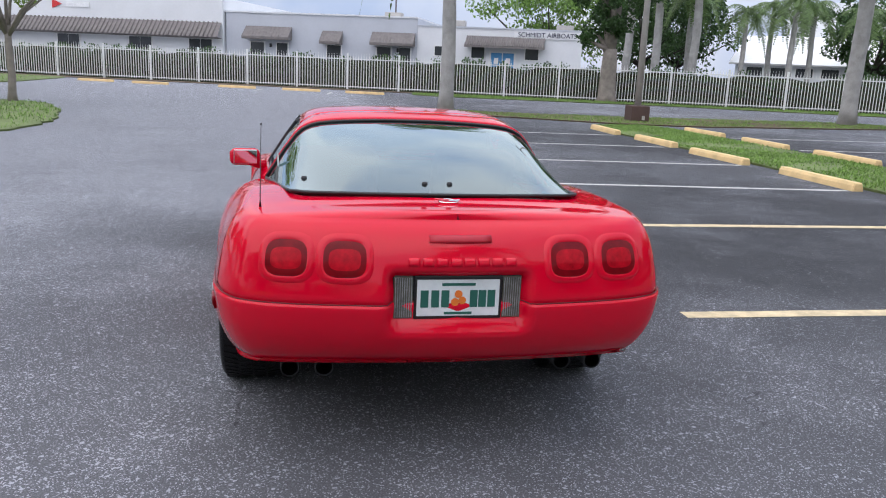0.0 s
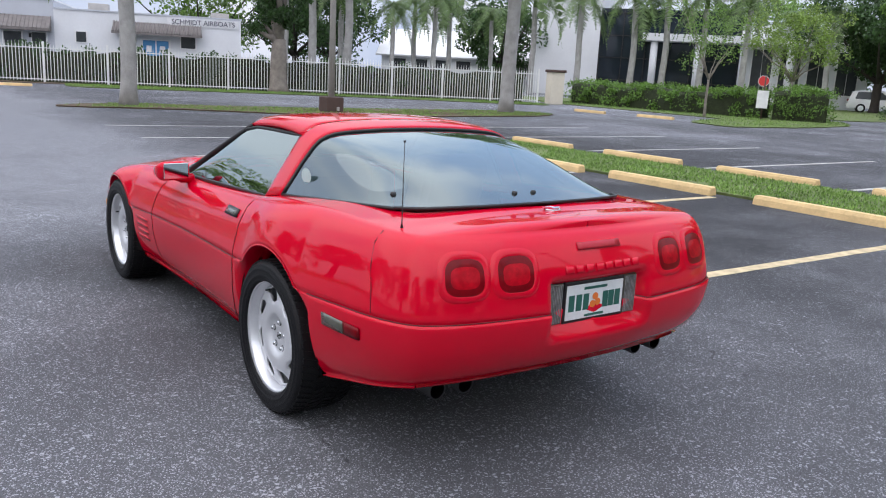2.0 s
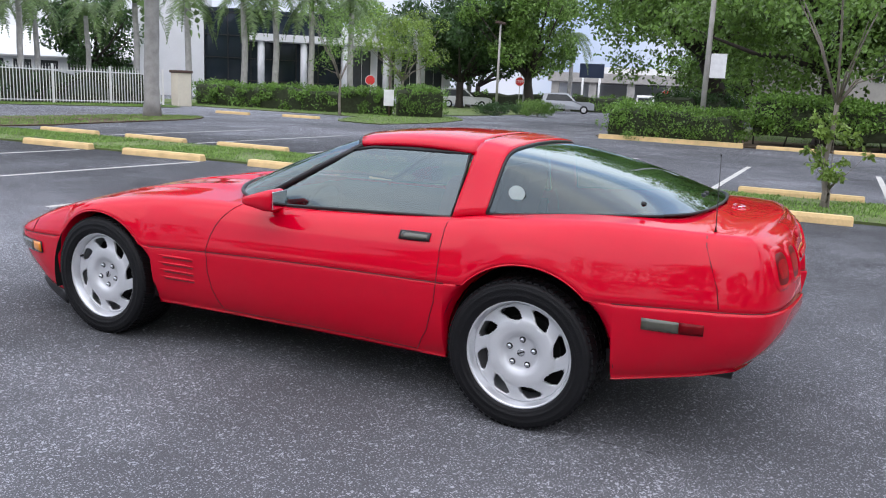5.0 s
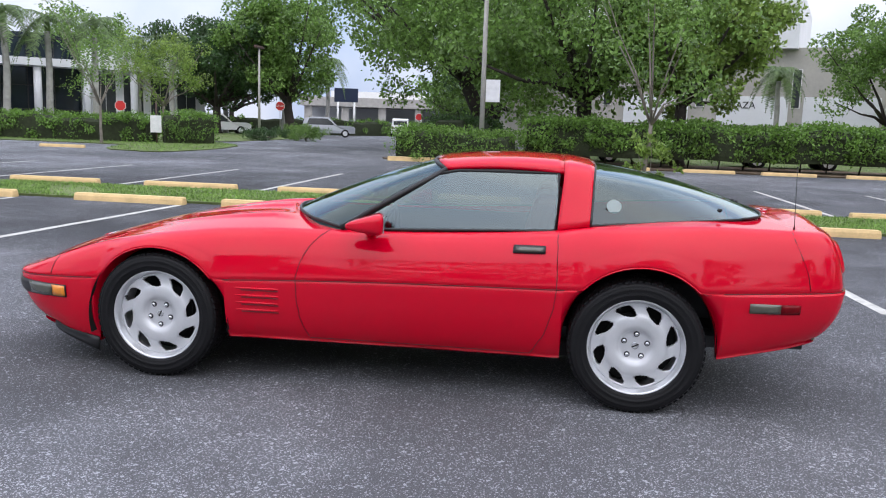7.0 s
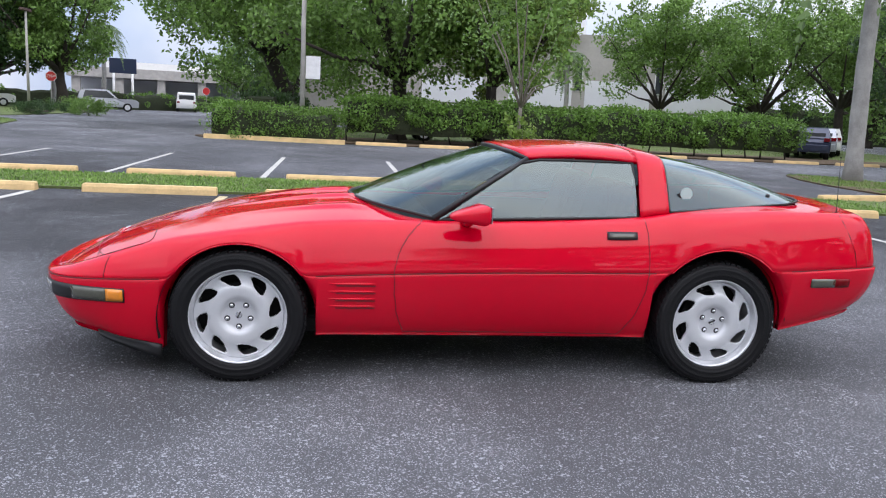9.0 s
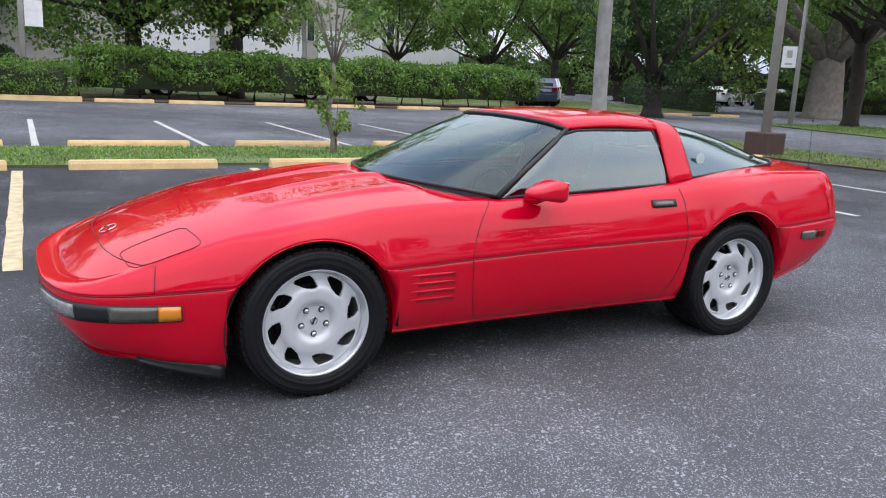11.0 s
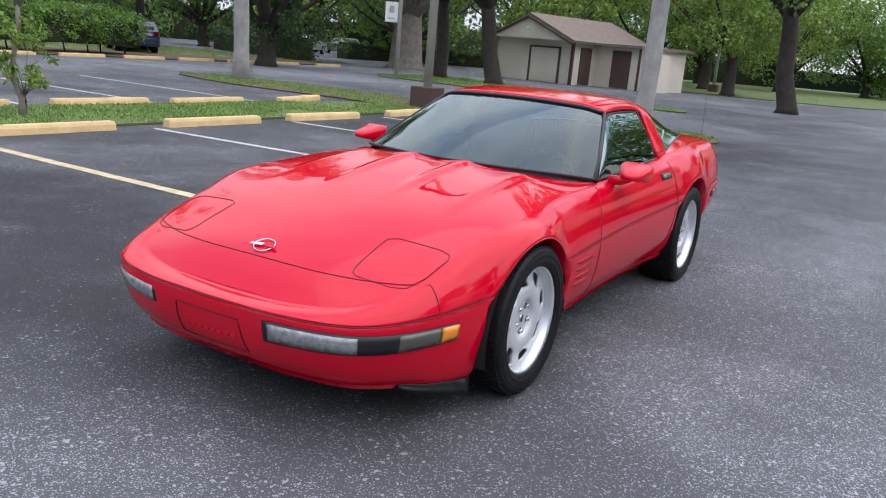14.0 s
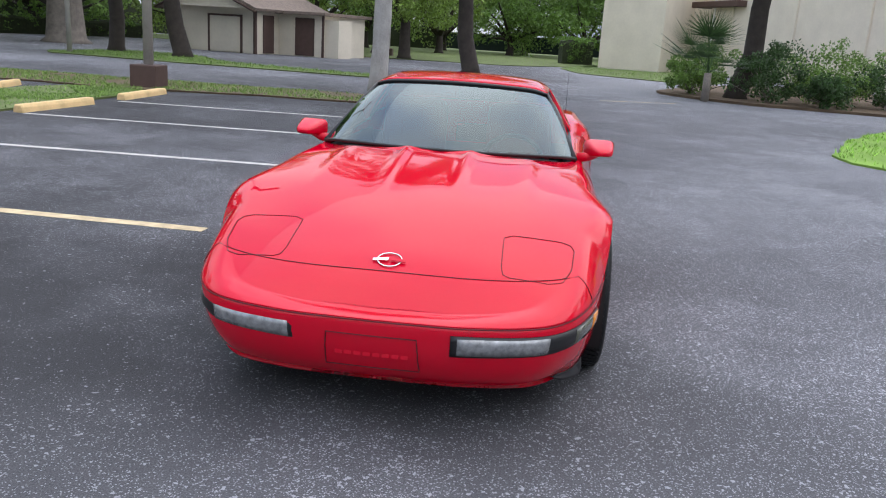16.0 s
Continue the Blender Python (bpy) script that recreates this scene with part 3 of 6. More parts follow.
def wrap(name, s0, s1, z0, z1, material, sg, lift=.004, n=10, label="", m=4):
    """A lens or panel that follows the body side."""
    verts = []
    for i in range(n):
        s = s0 + (s1 - s0) * i / (n - 1)
        for j in range(m):
            t = j / (m - 1)
            a = z0[0] + (z0[1] - z0[0]) * i / (n - 1)
            b = z1[0] + (z1[1] - z1[0]) * i / (n - 1)
            edge = .0 if (0 < i < n - 1 and 0 < j < m - 1) else -.004
            verts.append(on_side(s, a + (b - a) * t, lift + edge, sg))
    ob = piece(name, verts, grid_faces(n, m), material, CAR, label, True)
    md = ob.modifiers.new("thickness", "SOLIDIFY")
    md.thickness, md.offset = .008, -1
    return ob


for sg in (-1, 1):
    a, b = s_at_x(.285), s_at_x(.625)
    c, d, e = s_at_y(2.02, 0, 2), s_at_y(1.845, 0, 2), s_at_y(1.765, 0, 2)
    wrap("lamp_recess", a - .006, e + .005, (.362, .376), (.441, .441), BLACK, sg, .003, 30, "black lamp surround")
    wrap("fog_lamp", a + .018, b - .01, (.370, .374), (.433, .433), LENS_CLEAR, sg, .007, 14, "clear front lamp lens")
    wrap("cornering_lamp", c, d - .004, (.375, .379), (.436, .436), LENS_SMOKE, sg, .007, 10, "smoked cornering lamp")
    wrap("side_marker", d, e, (.379, .382), (.437, .437), LENS_AMBER, sg, .008, 6, "amber side marker")
    r0, r1, r2 = s_at_y(-1.725, 3, 5), s_at_y(-1.865, 3, 5), s_at_y(-1.955, 3, 5)
    wrap("rear_side_marker", r0, r1, (.533, .535), (.578, .578), LENS_SMOKE, sg, .004, 6, "smoked rear marker lens")
    wrap("rear_side_reflector", r1 + .003, r2, (.535, .537), (.578, .578), LENS_RED, sg, .003, 6, "red rear reflector")
    hs = s_at_y(-.61, 2, 4), s_at_y(-.765, 2, 4)
    wrap("door_handle", *hs, (.747, .752), (.782, .785), BLACK, sg, .003, 8, "recessed black door handle")
    wrap("handle_pull", hs[0] + .012, hs[1] - .012, (.757, .76), (.774, .776), LENS_SMOKE, sg, .006, 6)
    wrap("air_dam", s_at_y(1.95, 0, 2), s_at_y(1.60, 0, 2), (.185, .092), (.205, .162), BLACK, sg, .004, 16, "black rubber air dam")

for sg in (-1, 1):
    for x in (.605, .405):
        sc = s_at_x(x, False)
        # The black ring paints the shade of a sunken lamp; no hole is cut.
        for nm, w, h, mt, lift, dome in (("lamp_bezel", .100, .083, RED, .0, .014), ("lamp_recess_shade", .081, .066, BLACK, .0035, .0), ("tail_lamp", .075, .060, LENS_RED, .005, .003), ("lens_core", .055, .036, LENS_CORE, .0078, .001)):
            verts, faces, rings, m = [], [], 7, 36
            for i in range(rings):
                q = i / (rings - 1)
                for k in range(m):
                    an = 2 * math.pi * k / m
                    ca, sa = math.cos(an), math.sin(an)
                    u = math.copysign(abs(ca) ** .62, ca) * w * q
                    v = math.copysign(abs(sa) ** .62, sa) * h * q
                    up = lift + dome * math.sqrt(max(0, 1 - q * q)) if nm != "lamp_bezel" else lift + dome * math.sin(math.pi * min(1, (1 - q) * 3.5)) * .9
                    verts.append(on_side(sc + u, .785 + v, up, sg))
            faces = []
            for i in range(rings - 1):
                for k in range(m):
                    faces.append((i * m + k, i * m + (k + 1) % m, (i + 1) * m + (k + 1) % m, (i + 1) * m + k))
            piece(nm, verts, faces, mt, CAR, "round dark red tail lamp" if nm == "tail_lamp" else "", True)


def rear_panel(name, x0, x1, z0, z1, material, y, depth=.012, label="", bevel=.003, parent=None):
    return box(name, (x0, y - depth + .016, z0), (x1, y + .016, z1), material, parent or CAR, label, bevel)


rear_panel("plate_recess", -.232, .232, .566, .726, BLACK, -2.212, .012, "dark recess round the licence plate", .006)
for sg in (-1, 1):
    rev = rear_panel("reversing_lamp", sg * .195 - .034, sg * .195 + .034, .570, .722, LENS_SMOKE, -2.222, .010, "ribbed grey reversing lamp")
    for k in range(8):
        x = sg * .195 - .028 + k * .008
        rear_panel("lens_rib", x - .0018, x + .0018, .575, .718, LENS_CLEAR, -2.231, .004, "", .001, rev)
plate = rear_panel("plate_frame", -.158, .158, .568, .726, BLACK, -2.222, .014, "black licence plate frame", .004)
rear_panel("licence_plate", -.148, .148, .580, .712, PLATE, -2.235, .003, "white plate with unreadable green bars", .001, plate)
for x in (-.121, -.083, -.047, .055, .086, .119):
    rear_panel("plate_bar", x - .014, x + .014, .612, .674, PLATE_GREEN, -2.2375, .002, "", 0, plate)
rear_panel("plate_bar", -.06, .06, .690, .700, PLATE_GREEN, -2.2375, .002, "", 0, plate)
rear_panel("plate_bar", -.05, .05, .586, .595, PLATE_GREEN, -2.2375, .002, "", 0, plate)
for x, z in ((.0, .660), (.014, .637), (-.012, .631)):
    v, f = lathe([(.0, -.001), (.014, -.001), (.014, .001), (.0, .001)], 20)
    piece("plate_dot", [(x + p[1], -2.2235 + p[0], z + p[2]) for p in v], f, ORANGE, plate)


def rear_patch(name, x0, x1, z0, z1, material, lift, label=""):
    """A thin panel that follows the rear fascia."""
    verts = []
    for i in range(7):
        x = x0 + (x1 - x0) * i / 6
        for j in range(4):
            edge = .0 if 0 < i < 6 and 0 < j < 3 else -.002
            verts.append(on_side(s_at_x(abs(x), False), z0 + (z1 - z0) * j / 3, lift + edge, 1 if x > 0 else -1))
    ob = piece(name, verts, grid_faces(7, 4), material, CAR, label, True)
    md = ob.modifiers.new("thickness", "SOLIDIFY")
    md.thickness, md.offset = .004, -1


rear_patch("brake_light_strip", -.112, .112, .843, .867, plain("red_strip_lens", (.42, .005, .02), .35), .003, "red high brake light strip")
for k in range(8):
    rear_patch("raised_bar", -.185 + k * .0495, -.147 + k * .0495, .767, .793, RED, .0032)
for k in range(8):
    x = -.132 + k * .034
    q = on_side(s_at_x(abs(x + .012)), .335, 0, 1)
    box("raised_bar", (x, q.y - .012, .327), (x + .026, q.y + .003, .349), RED, CAR, "", .002)
fp = [(-.172, .272), (-.162, .412), (.162, .412), (.172, .272)]
ring = []
for i in range(4):
    for t in np.linspace(0, 1, 10, endpoint=False):
        x = fp[i][0] + (fp[(i + 1) % 4][0] - fp[i][0]) * t
        z = fp[i][1] + (fp[(i + 1) % 4][1] - fp[i][1]) * t
        ring.append(on_side(s_at_x(abs(x)), z, .002, 1 if x > 0 else -1))
rod("front_plate_panel_gap", ring, .0024, SEAM, CAR, "", 5, True)

for y, r, up in ((1.945, .037, 1), (-1.955, .028, 1)):
    em = new("emblem", link_mesh("emblem", *tube([on_top(r * 1.25 * math.cos(a), y + r * math.sin(a), .006) for a in np.linspace(0, 2 * math.pi, 28, endpoint=False)], .0030, 6, True), CHROME, True))
    em.parent = CAR
    tagged(em, "round chrome emblem")
    for sg, mt in ((-1, RED), (1, CHROME)):
        v = [on_top(sg * x, y + q, .010) for x, q in ((.004, -.006), (r * 1.7, .004), (r * 1.7, .016), (.004, .010))]
        ob = piece("emblem_flag", v, [(0, 1, 2, 3)], mt, em)
        ob.modifiers.new("thickness", "SOLIDIFY").thickness = .003

for sg in (-1, 1):
    mir = part("wing_mirror", box_bm((-.092, -.075, -.058), (.092, .115, .06), .04, 4), RED, CAR, "red door mirror", True)
    for v in mir.data.vertices:
        k = (v.co.y + .075) / .16
        v.co.z = v.co.z * (1 - .62 * k) - .012 * k
        v.co.x *= 1 - .42 * k * k
    mir.matrix_basis = pose(sg * .862, .10, .862, 0, 0, -sg * 8)
    gl = box("mirror_glass", (-.068, -.080, -.040), (.068, -.0735, .043), MIRROR, mir, "door mirror glass", .003)
    rod("mirror_foot", [(sg * -.02, .0, -.03), (sg * -.07, .0, -.05), (sg * -.13, .0, -.055)], [.024, .026, .028], RED, mir)
rod("aerial", [on_top(-.69, -1.94, -.01), on_top(-.69, -1.94, .02), Vector((-.685, -1.93, 1.21))], [.007, .002, .0012], BLACK, CAR, "thin black whip aerial")
box("aerial_tip", (-.688, -1.933, 1.207), (-.682, -1.927, 1.214), BLACK, CAR)
for x, y in ((-.52, -1.62), (-.05, -1.80), (.03, -1.80)):
    hp = min((HATCH_A[i].lerp(HATCH_B[i], t) for i in range(41) for t in np.linspace(.6, 1, 30)), key=lambda p: (p.x - x) ** 2 + (p.y - y) ** 2)
    v, f = lathe([(.0, .008), (.009, .007), (.012, .0), (.012, -.006)], 16)
    piece("hatch_bumper", [(hp.x + p[1], hp.y + p[2], hp.z + .014 + p[0]) for p in v], f, BLACK, CAR, "black rubber button", True)
st = []
for k in range(24):
    a = 2 * math.pi * k / 24
    st.append((.034 * math.cos(a), .034 * math.sin(a)))
v = [HATCH_A[3].lerp(HATCH_B[3], .13 + q[0] / .75) + Vector((-.022, 0, q[1])) for q in st]
piece("window_sticker", v, [tuple(range(24))], plain("pale_green_sticker", (.45, .6, .58), .5), CAR, "round pale sticker inside the glass")

for sg in (-1, 1):
    for x in (.46, .585):
        v, f = lathe([(.030, -.13), (.035, -.13), (.035, .10), (.031, .10), (.030, -.06)], 24)
        piece("exhaust_tip", [(sg * x + p[1], -1.925 + p[0], .335 + p[2]) for p in v], f, BLACK, CAR, "dark oval exhaust tip", True)

box("underbody", (-.70, -1.55, .21), (.70, 1.85, .30), WELL, CAR, "dark underbody", .02)
box("cabin_floor", (-.66, -1.75, .30), (.66, .70, .36), CABIN, CAR)
box("engine_bay_floor", (-.55, .72, .30), (.55, 2.0, .46), WELL, CAR)
box("boot_floor", (-.56, -1.9, .42), (.56, -1.0, .60), CABIN, CAR, "dark luggage area", .03)
box("dashboard", (-.66, .22, .45), (.66, .62, .80), CABIN, CAR, "dark dashboard", .05)
for sg in (-1, 1):
    box("seat_cushion", (sg * .36 - .22, -.55, .36), (sg * .36 + .22, .0, .50), CABIN_RED, CAR, "red bucket seat base", .05)
    bk = box("seat_back", (-.22, -.08, 0), (.22, .08, .62), CABIN_RED, CAR, "red bucket seat back", .06)
    bk.matrix_basis = pose(sg * .36, -.62, .42, 16)
    box("door_card", (sg * .69 - .012, -.80, .36), (sg * .69 + .012, .28, .79), CABIN, CAR)
rod("steering_wheel", [Vector((-.36 + .18 * math.cos(a), .12 - .05 * math.sin(a), .74 + .16 * math.sin(a))) for a in np.linspace(0, 2 * math.pi, 24, endpoint=False)], .014, BLACK, CAR, "", 8, True)
for nm, cy, cz, r in (("front", *ARCH[0]), ("rear", *ARCH[1])):
    for sg in (-1, 1):
        vs, fs = [], []
        for i, a in enumerate(np.linspace(-.25 if cy > 0 else .05, math.pi + (.1 if cy > 0 else -.02), 26)):
            for x, k in ((.845, 1.03), (.50, 1.03), (.50, .02)):
                vs.append((sg * x, cy + r * k * math.cos(a), cz + r * k * math.sin(a)))
        fs = grid_faces(26, 3)
        piece("wheel_well", vs, fs, WELL, CAR, "black wheel well", True)


def wheel():
    """A wheel lying about its own centre, with its outer face towards -x."""
    w = new("wheel")
    tyre = [(.226, -.10), (.236, -.121), (.245, -.130), (.248, -.1295), (.258, -.1355), (.262, -.1375), (.266, -.136), (.284, -.1365), (.288, -.138), (.293, -.1365), (.303, -.132), (.306, -.1325), (.314, -.124), (.322, -.108), (.325, -.06), (.326, 0), (.325, .06), (.322, .108), (.31, .126), (.28, .136), (.24, .13), (.222, .11)]
    piece("tyre", *lathe(tyre, 72), RUBBER, w, "black low-profile tyre", True)
    tread_v, tread_f = [], []
    for i in range(64):
        a = 2 * math.pi * i / 64
        for x0, x1, sk in ((-.118, -.062, .05), (-.052, -.006, -.03), (.006, .052, .03), (.062, .118, -.05)):
            b = len(tread_v)
            for x, o in ((x0, 0), (x1, sk)):
                for rr in (.318, .3295 if abs(x) < .1 else .326):
                    for da in (.012, .078):
                        an = a + da + o
                        tread_v.append((x, rr * math.cos(an), rr * math.sin(an)))
            tread_f += [(b + 2, b + 3, b + 7, b + 6), (b, b + 2, b + 6, b + 4), (b + 1, b + 5, b + 7, b + 3), (b, b + 1, b + 3, b + 2), (b + 4, b + 6, b + 7, b + 5)]
    piece("tread", tread_v, tread_f, RUBBER, w, "moulded tread blocks")
    rim = [(.150, .12), (.205, .11), (.218, .02), (.212, -.055), (.218, -.085), (.226, -.108), (.2335, -.120), (.236, -.112), (.231, -.10)]
    piece("rim", *lathe(rim, 72), ALLOY, w, "polished alloy rim", True)
    verts, faces = [], []
    rs = [0, .03, .060, .072, .079, .086, .105, .130, .146, .151, .156, .166, .178, .190, .198, .203, .210, .217]
    hs = [-.070, -.070, -.070, -.071, -.078, -.088, -.092, -.092, -.090, -.087, -.084, -.081, -.079, -.078, -.078, -.078, -.079, -.074]
    m = 192
    for q, h in zip(rs, hs):
        t = max(0, (q - .146) / .06)
        for k in range(m):
            a = 2 * math.pi * k / m - .34 * t
            verts.append((h - (.010 * t if (k % 24) > 12 else 0) * 0, q * math.cos(a), q * math.sin(a)))
    slot = {8: (6, 12), 9: (4, 14), 10: (3, 15), 11: (3, 16), 12: (3, 17), 13: (4, 17), 14: (6, 17)}
    for i in range(len(rs) - 1):
        for k in range(m):
            lo, hi = slot.get(i, (99, 99))
            if not lo <= k % 24 < hi:
                faces.append((i * m + k, i * m + (k + 1) % m, (i + 1) * m + (k + 1) % m, (i + 1) * m + k))
    face = piece("wheel_face", verts, faces, ALLOY_FACE, w, "silver alloy face with eight swept slots", True)
    face.modifiers.new("thickness", "SOLIDIFY").thickness = .016
    piece("brake_disc", *lathe([(.02, -.01), (.15, -.01), (.15, .01), (.02, .01)], 40), WELL, w)
    # Flat dark disc added in place of the shade behind the slots.
    piece("dark_slot_backing", *lathe([(.0, .03), (.208, .03)], 32), WELL, w)
    for k in range(5):
        a = 2 * math.pi * k / 5 + .5
        v, f = lathe([(0, -.084), (.008, -.084), (.0095, -.08), (.0095, -.066)], 12)
        piece("lug_nut", [(p[0], p[1] + .058 * math.cos(a), p[2] + .058 * math.sin(a)) for p in v], f, CHROME, w, "", True)
        # Flat black ring: the shade round a sunken nut, put in as colour.
        v, f = lathe([(.0095, -.0722), (.0145, -.0722)], 14)
        piece("lug_shade_ring", [(p[0], p[1] + .058 * math.cos(a), p[2] + .058 * math.sin(a)) for p in v], f, BLACK, w)
    v, f = lathe([(.012, -.074), (.016, -.076), (.017, -.072)], 20)
    piece("centre_cap", v, f, CHROME, w, "", True)
    box("cap_mark", (-.077, -.003, -.018), (-.073, .003, .018), BLACK, w)
    box("valve", (-.10, .195, -.004), (-.08, .203, .004), BLACK, w)
    w.parent = CAR
    return w


w0 = wheel()
w0.matrix_basis = pose(-.735, 1.222, .325, 25)
for sg, y in ((-1, -1.222), (1, 1.222), (1, -1.222)):
    x = .735 if y > 0 else .745
    copy_thing(w0, pose(sg * x, y, .325, 25 + 40 * (y < 0), 0, 0 if sg < 0 else 180))


# ---- ground ----
rng = np.random.default_rng(7)
_g = [-900, -300, -120, -60, -30, 0, 30, 60, 120, 300, 900]
tagged(piece("ground", [(x, y, 0) for y in _g for x in _g], grid_faces(len(_g), len(_g)), ASPHALT), "weathered dark asphalt of a parking lot", "ground", kind="structure")


def blob(points, n=6):
    """A closed outline with rounded corners."""
    p = [Vector((*q, 0)) for q in points]
    outl = []
    for i in range(len(p)):
        a, b, c = p[i - 1], p[i], p[(i + 1) % len(p)]
        u, v = b + (a - b) * min(.4, 1.5 / (a - b).length), b + (c - b) * min(.4, 1.5 / (c - b).length)
        for k in range(n):
            t = k / (n - 1)
            outl.append((u * (1 - t) + b * t) * (1 - t) + (b * (1 - t) + v * t) * t)
    return outl


def inside(x, y, poly):
    c, n = False, len(poly)
    for i in range(n):
        a, b = poly[i], poly[i - 1]
        if (a[1] > y) != (b[1] > y) and x < (b[0] - a[0]) * (y - a[1]) / (b[1] - a[1]) + a[0]:
            c = not c
    return c


def lawn(name, points, label, tufts=0, h=.06, z=.035, material=None, blades=None):
    """A turf bed a little above the asphalt, with blades standing on it."""
    o = blob(points)
    wob = [p + Vector((rng.normal(0, .05), rng.normal(0, .05), 0)) for p in o]
    n = len(o)
    verts = [(p.x, p.y, .0) for p in wob] + [(p.x * .999, p.y * .999, z) for p in wob]
    faces = [(i, (i + 1) % n, n + (i + 1) % n, n + i) for i in range(n)] + [tuple(range(n, 2 * n))]
    tagged(piece(name, verts, faces, material or TURF), label, "grass", kind="structure")
    if tufts:
        poly = [(p.x, p.y) for p in wob]
        xs, ys = [p[0] for p in poly], [p[1] for p in poly]
        v, f = [], []
        while len(f) < tufts:
            x, y = rng.uniform(min(xs) - .05, max(xs) + .05), rng.uniform(min(ys) - .05, max(ys) + .05)
            if not inside(x, y, poly):
                continue
            if noise.noise((x * .6, y * .6, 3)) < -.28 and rng.random() < .8:
                continue
            a, k = rng.uniform(0, 6.28), h * rng.uniform(.5, 1.4)
            w = rng.uniform(.008, .02)
            dx, dy = math.cos(a) * w, math.sin(a) * w
            lx, ly = rng.normal(0, k * .5), rng.normal(0, k * .5)
            b = len(v)
            v += [(x - dx, y - dy, z - .01), (x + dx, y + dy, z - .01), (x + lx, y + ly, z + k)]
            f.append((b, b + 1, b + 2))
        tagged(piece("grass", v, f, blades or GRASS), "short green grass blades", "grass", kind="stuff")


lawn("median_strip", [(7.18, 16.2), (9.6, 17.0), (9.6, -10.2), (8.6, -11.2), (7.3, -10.8)], "grass median between two rows of parking", 40000, .032)
lawn("cross_strip_south", [(1.2, -11.6), (2.0, -14.2), (9, -13.9), (16.5, -13.9), (17.2, -12.2), (14, -11.2), (9.6, -11.3), (8.5, -10.9), (5, -11.9)], "patchy grass strip with palms", 11000, .04, material=SOIL)
lawn("cross_strip_north", [(1.5, 19.6), (5, 19.2), (8.6, 17.2), (11, 16.9), (19, 18.4), (20.5, 20), (18.5, 21.4), (10, 20.6), (4, 21.6)], "patchy grass strip round palms and a lamp post", 12000, .04, material=SOIL)
lawn("lawn_west", [(-5.5, 9.8), (-5.35, 12.5), (-5.7, 14.6), (-6.8, 18.2), (-8.8, 19.9), (-20, 21), (-24, 16), (-20, 10.5), (-9, 9.2)], "grass island beside the lot", 9000, .07)
lawn("lawn_southwest", [(-5.0, -7.4), (-5.2, -9), (-6.7, -12.1), (-9.0, -15.5), (-20, -17), (-26, -11), (-18, -6.6), (-6, -6.4)], "bright green grass island", 16000, .06, material=TURF_BRIGHT, blades=GRASS_BRIGHT)
lawn("fence_verge", [(5, 33.2), (5.4, 36.2), (27.5, 28.8), (27, 26.9), (16, 31.4)], "grass verge below the white fence", 9000, .08)
lawn("fence_bed", [(-40, 50.0), (-40, 52.2), (5, 37.5), (28, 29.8), (28, 28.9), (5, 36.3)], "leaf litter under the fence", 0, .05, .03, SOIL)
lawn("verge_northwest", [(-12.4, 31), (-12.2, 41.5), (-40, 51), (-40, 35)], "grass verge by the fence", 4000, .08)
lawn("hedge_island", [(23.2, 13.6), (24.5, 16.6), (29.5, 18), (30, 32), (38, 32), (37, 17), (33.5, 14.4), (28, 13.4)], "grass island with a clipped hedge", 9000, .07)
lawn("hedge_bed", [(24.7, 5.2), (26.5, 5.8), (29.8, 3), (29.5, -18), (27, -30), (24.7, -30), (24.5, -17), (24.5, 0)], "leaf litter bed under the long hedge", 0, .05, .05, SOIL)
lawn("lawn_behind_hedge", [(29.9, 3), (46, 4), (46, -32), (27.2, -32), (29.6, -18)], "lawn behind the hedge", 6000, .08)
lawn("tree_strip", [(4.6, -21.8), (5, -23.2), (12, -25.4), (15, -30), (18.6, -30), (18.8, -24), (13, -22.8)], "grass strip under trees", 5000, .07)
lawn("lawn_south", [(12.2, -44.5), (13, -53), (40, -60), (40, -140), (-60, -140), (-60, -90), (-14, -73), (-5, -58), (2, -46)], "wide lawn beyond the lot", 5000, .1)
lawn("lawn_by_building", [(-2.0, -40), (-7.3, -35), (-10, -40), (-10.5, -60), (-4, -62), (-1, -48)], "grass by the stucco building", 4000, .08)
lawn("planting_bed", [(-4.0, -24.6), (-6.2, -20.9), (-12, -19.2), (-22, -18.5), (-24, -30), (-12, -38), (-7.2, -33)], "mulched planting bed", 0, .05, .08, SOIL)
lawn("lawn_east", [(24.6, 33), (28, 44), (50, 34), (70, 30), (64, 20), (50, 17.5), (39, 17.5), (38.5, 33)], "lawn and path before the office building", 3000, .08)


def stripe(x0, y0, x1, y1, w=.105, material=None, name="parking_line"):
    d = Vector((x1 - x0, y1 - y0, 0))
    n = Vector((-d.y, d.x, 0)).normalized() * w / 2
    k = max(2, int(d.length / .25))
    v = []
    for i in range(k + 1):
        p = Vector((x0, y0, .004)) + d * i / k
        j = rng.normal(0, .006, 2)
        v += [p + n * (1 + j[0] * 8), p - n * (1 + j[1] * 8)]
    ob = piece(name, v, [(2 * i, 2 * i + 1, 2 * i + 3, 2 * i + 2) for i in range(k)], material or LINE)
    return tagged(ob, "worn painted parking stall line on asphalt", "road marking", "parking stall lines", "structure")


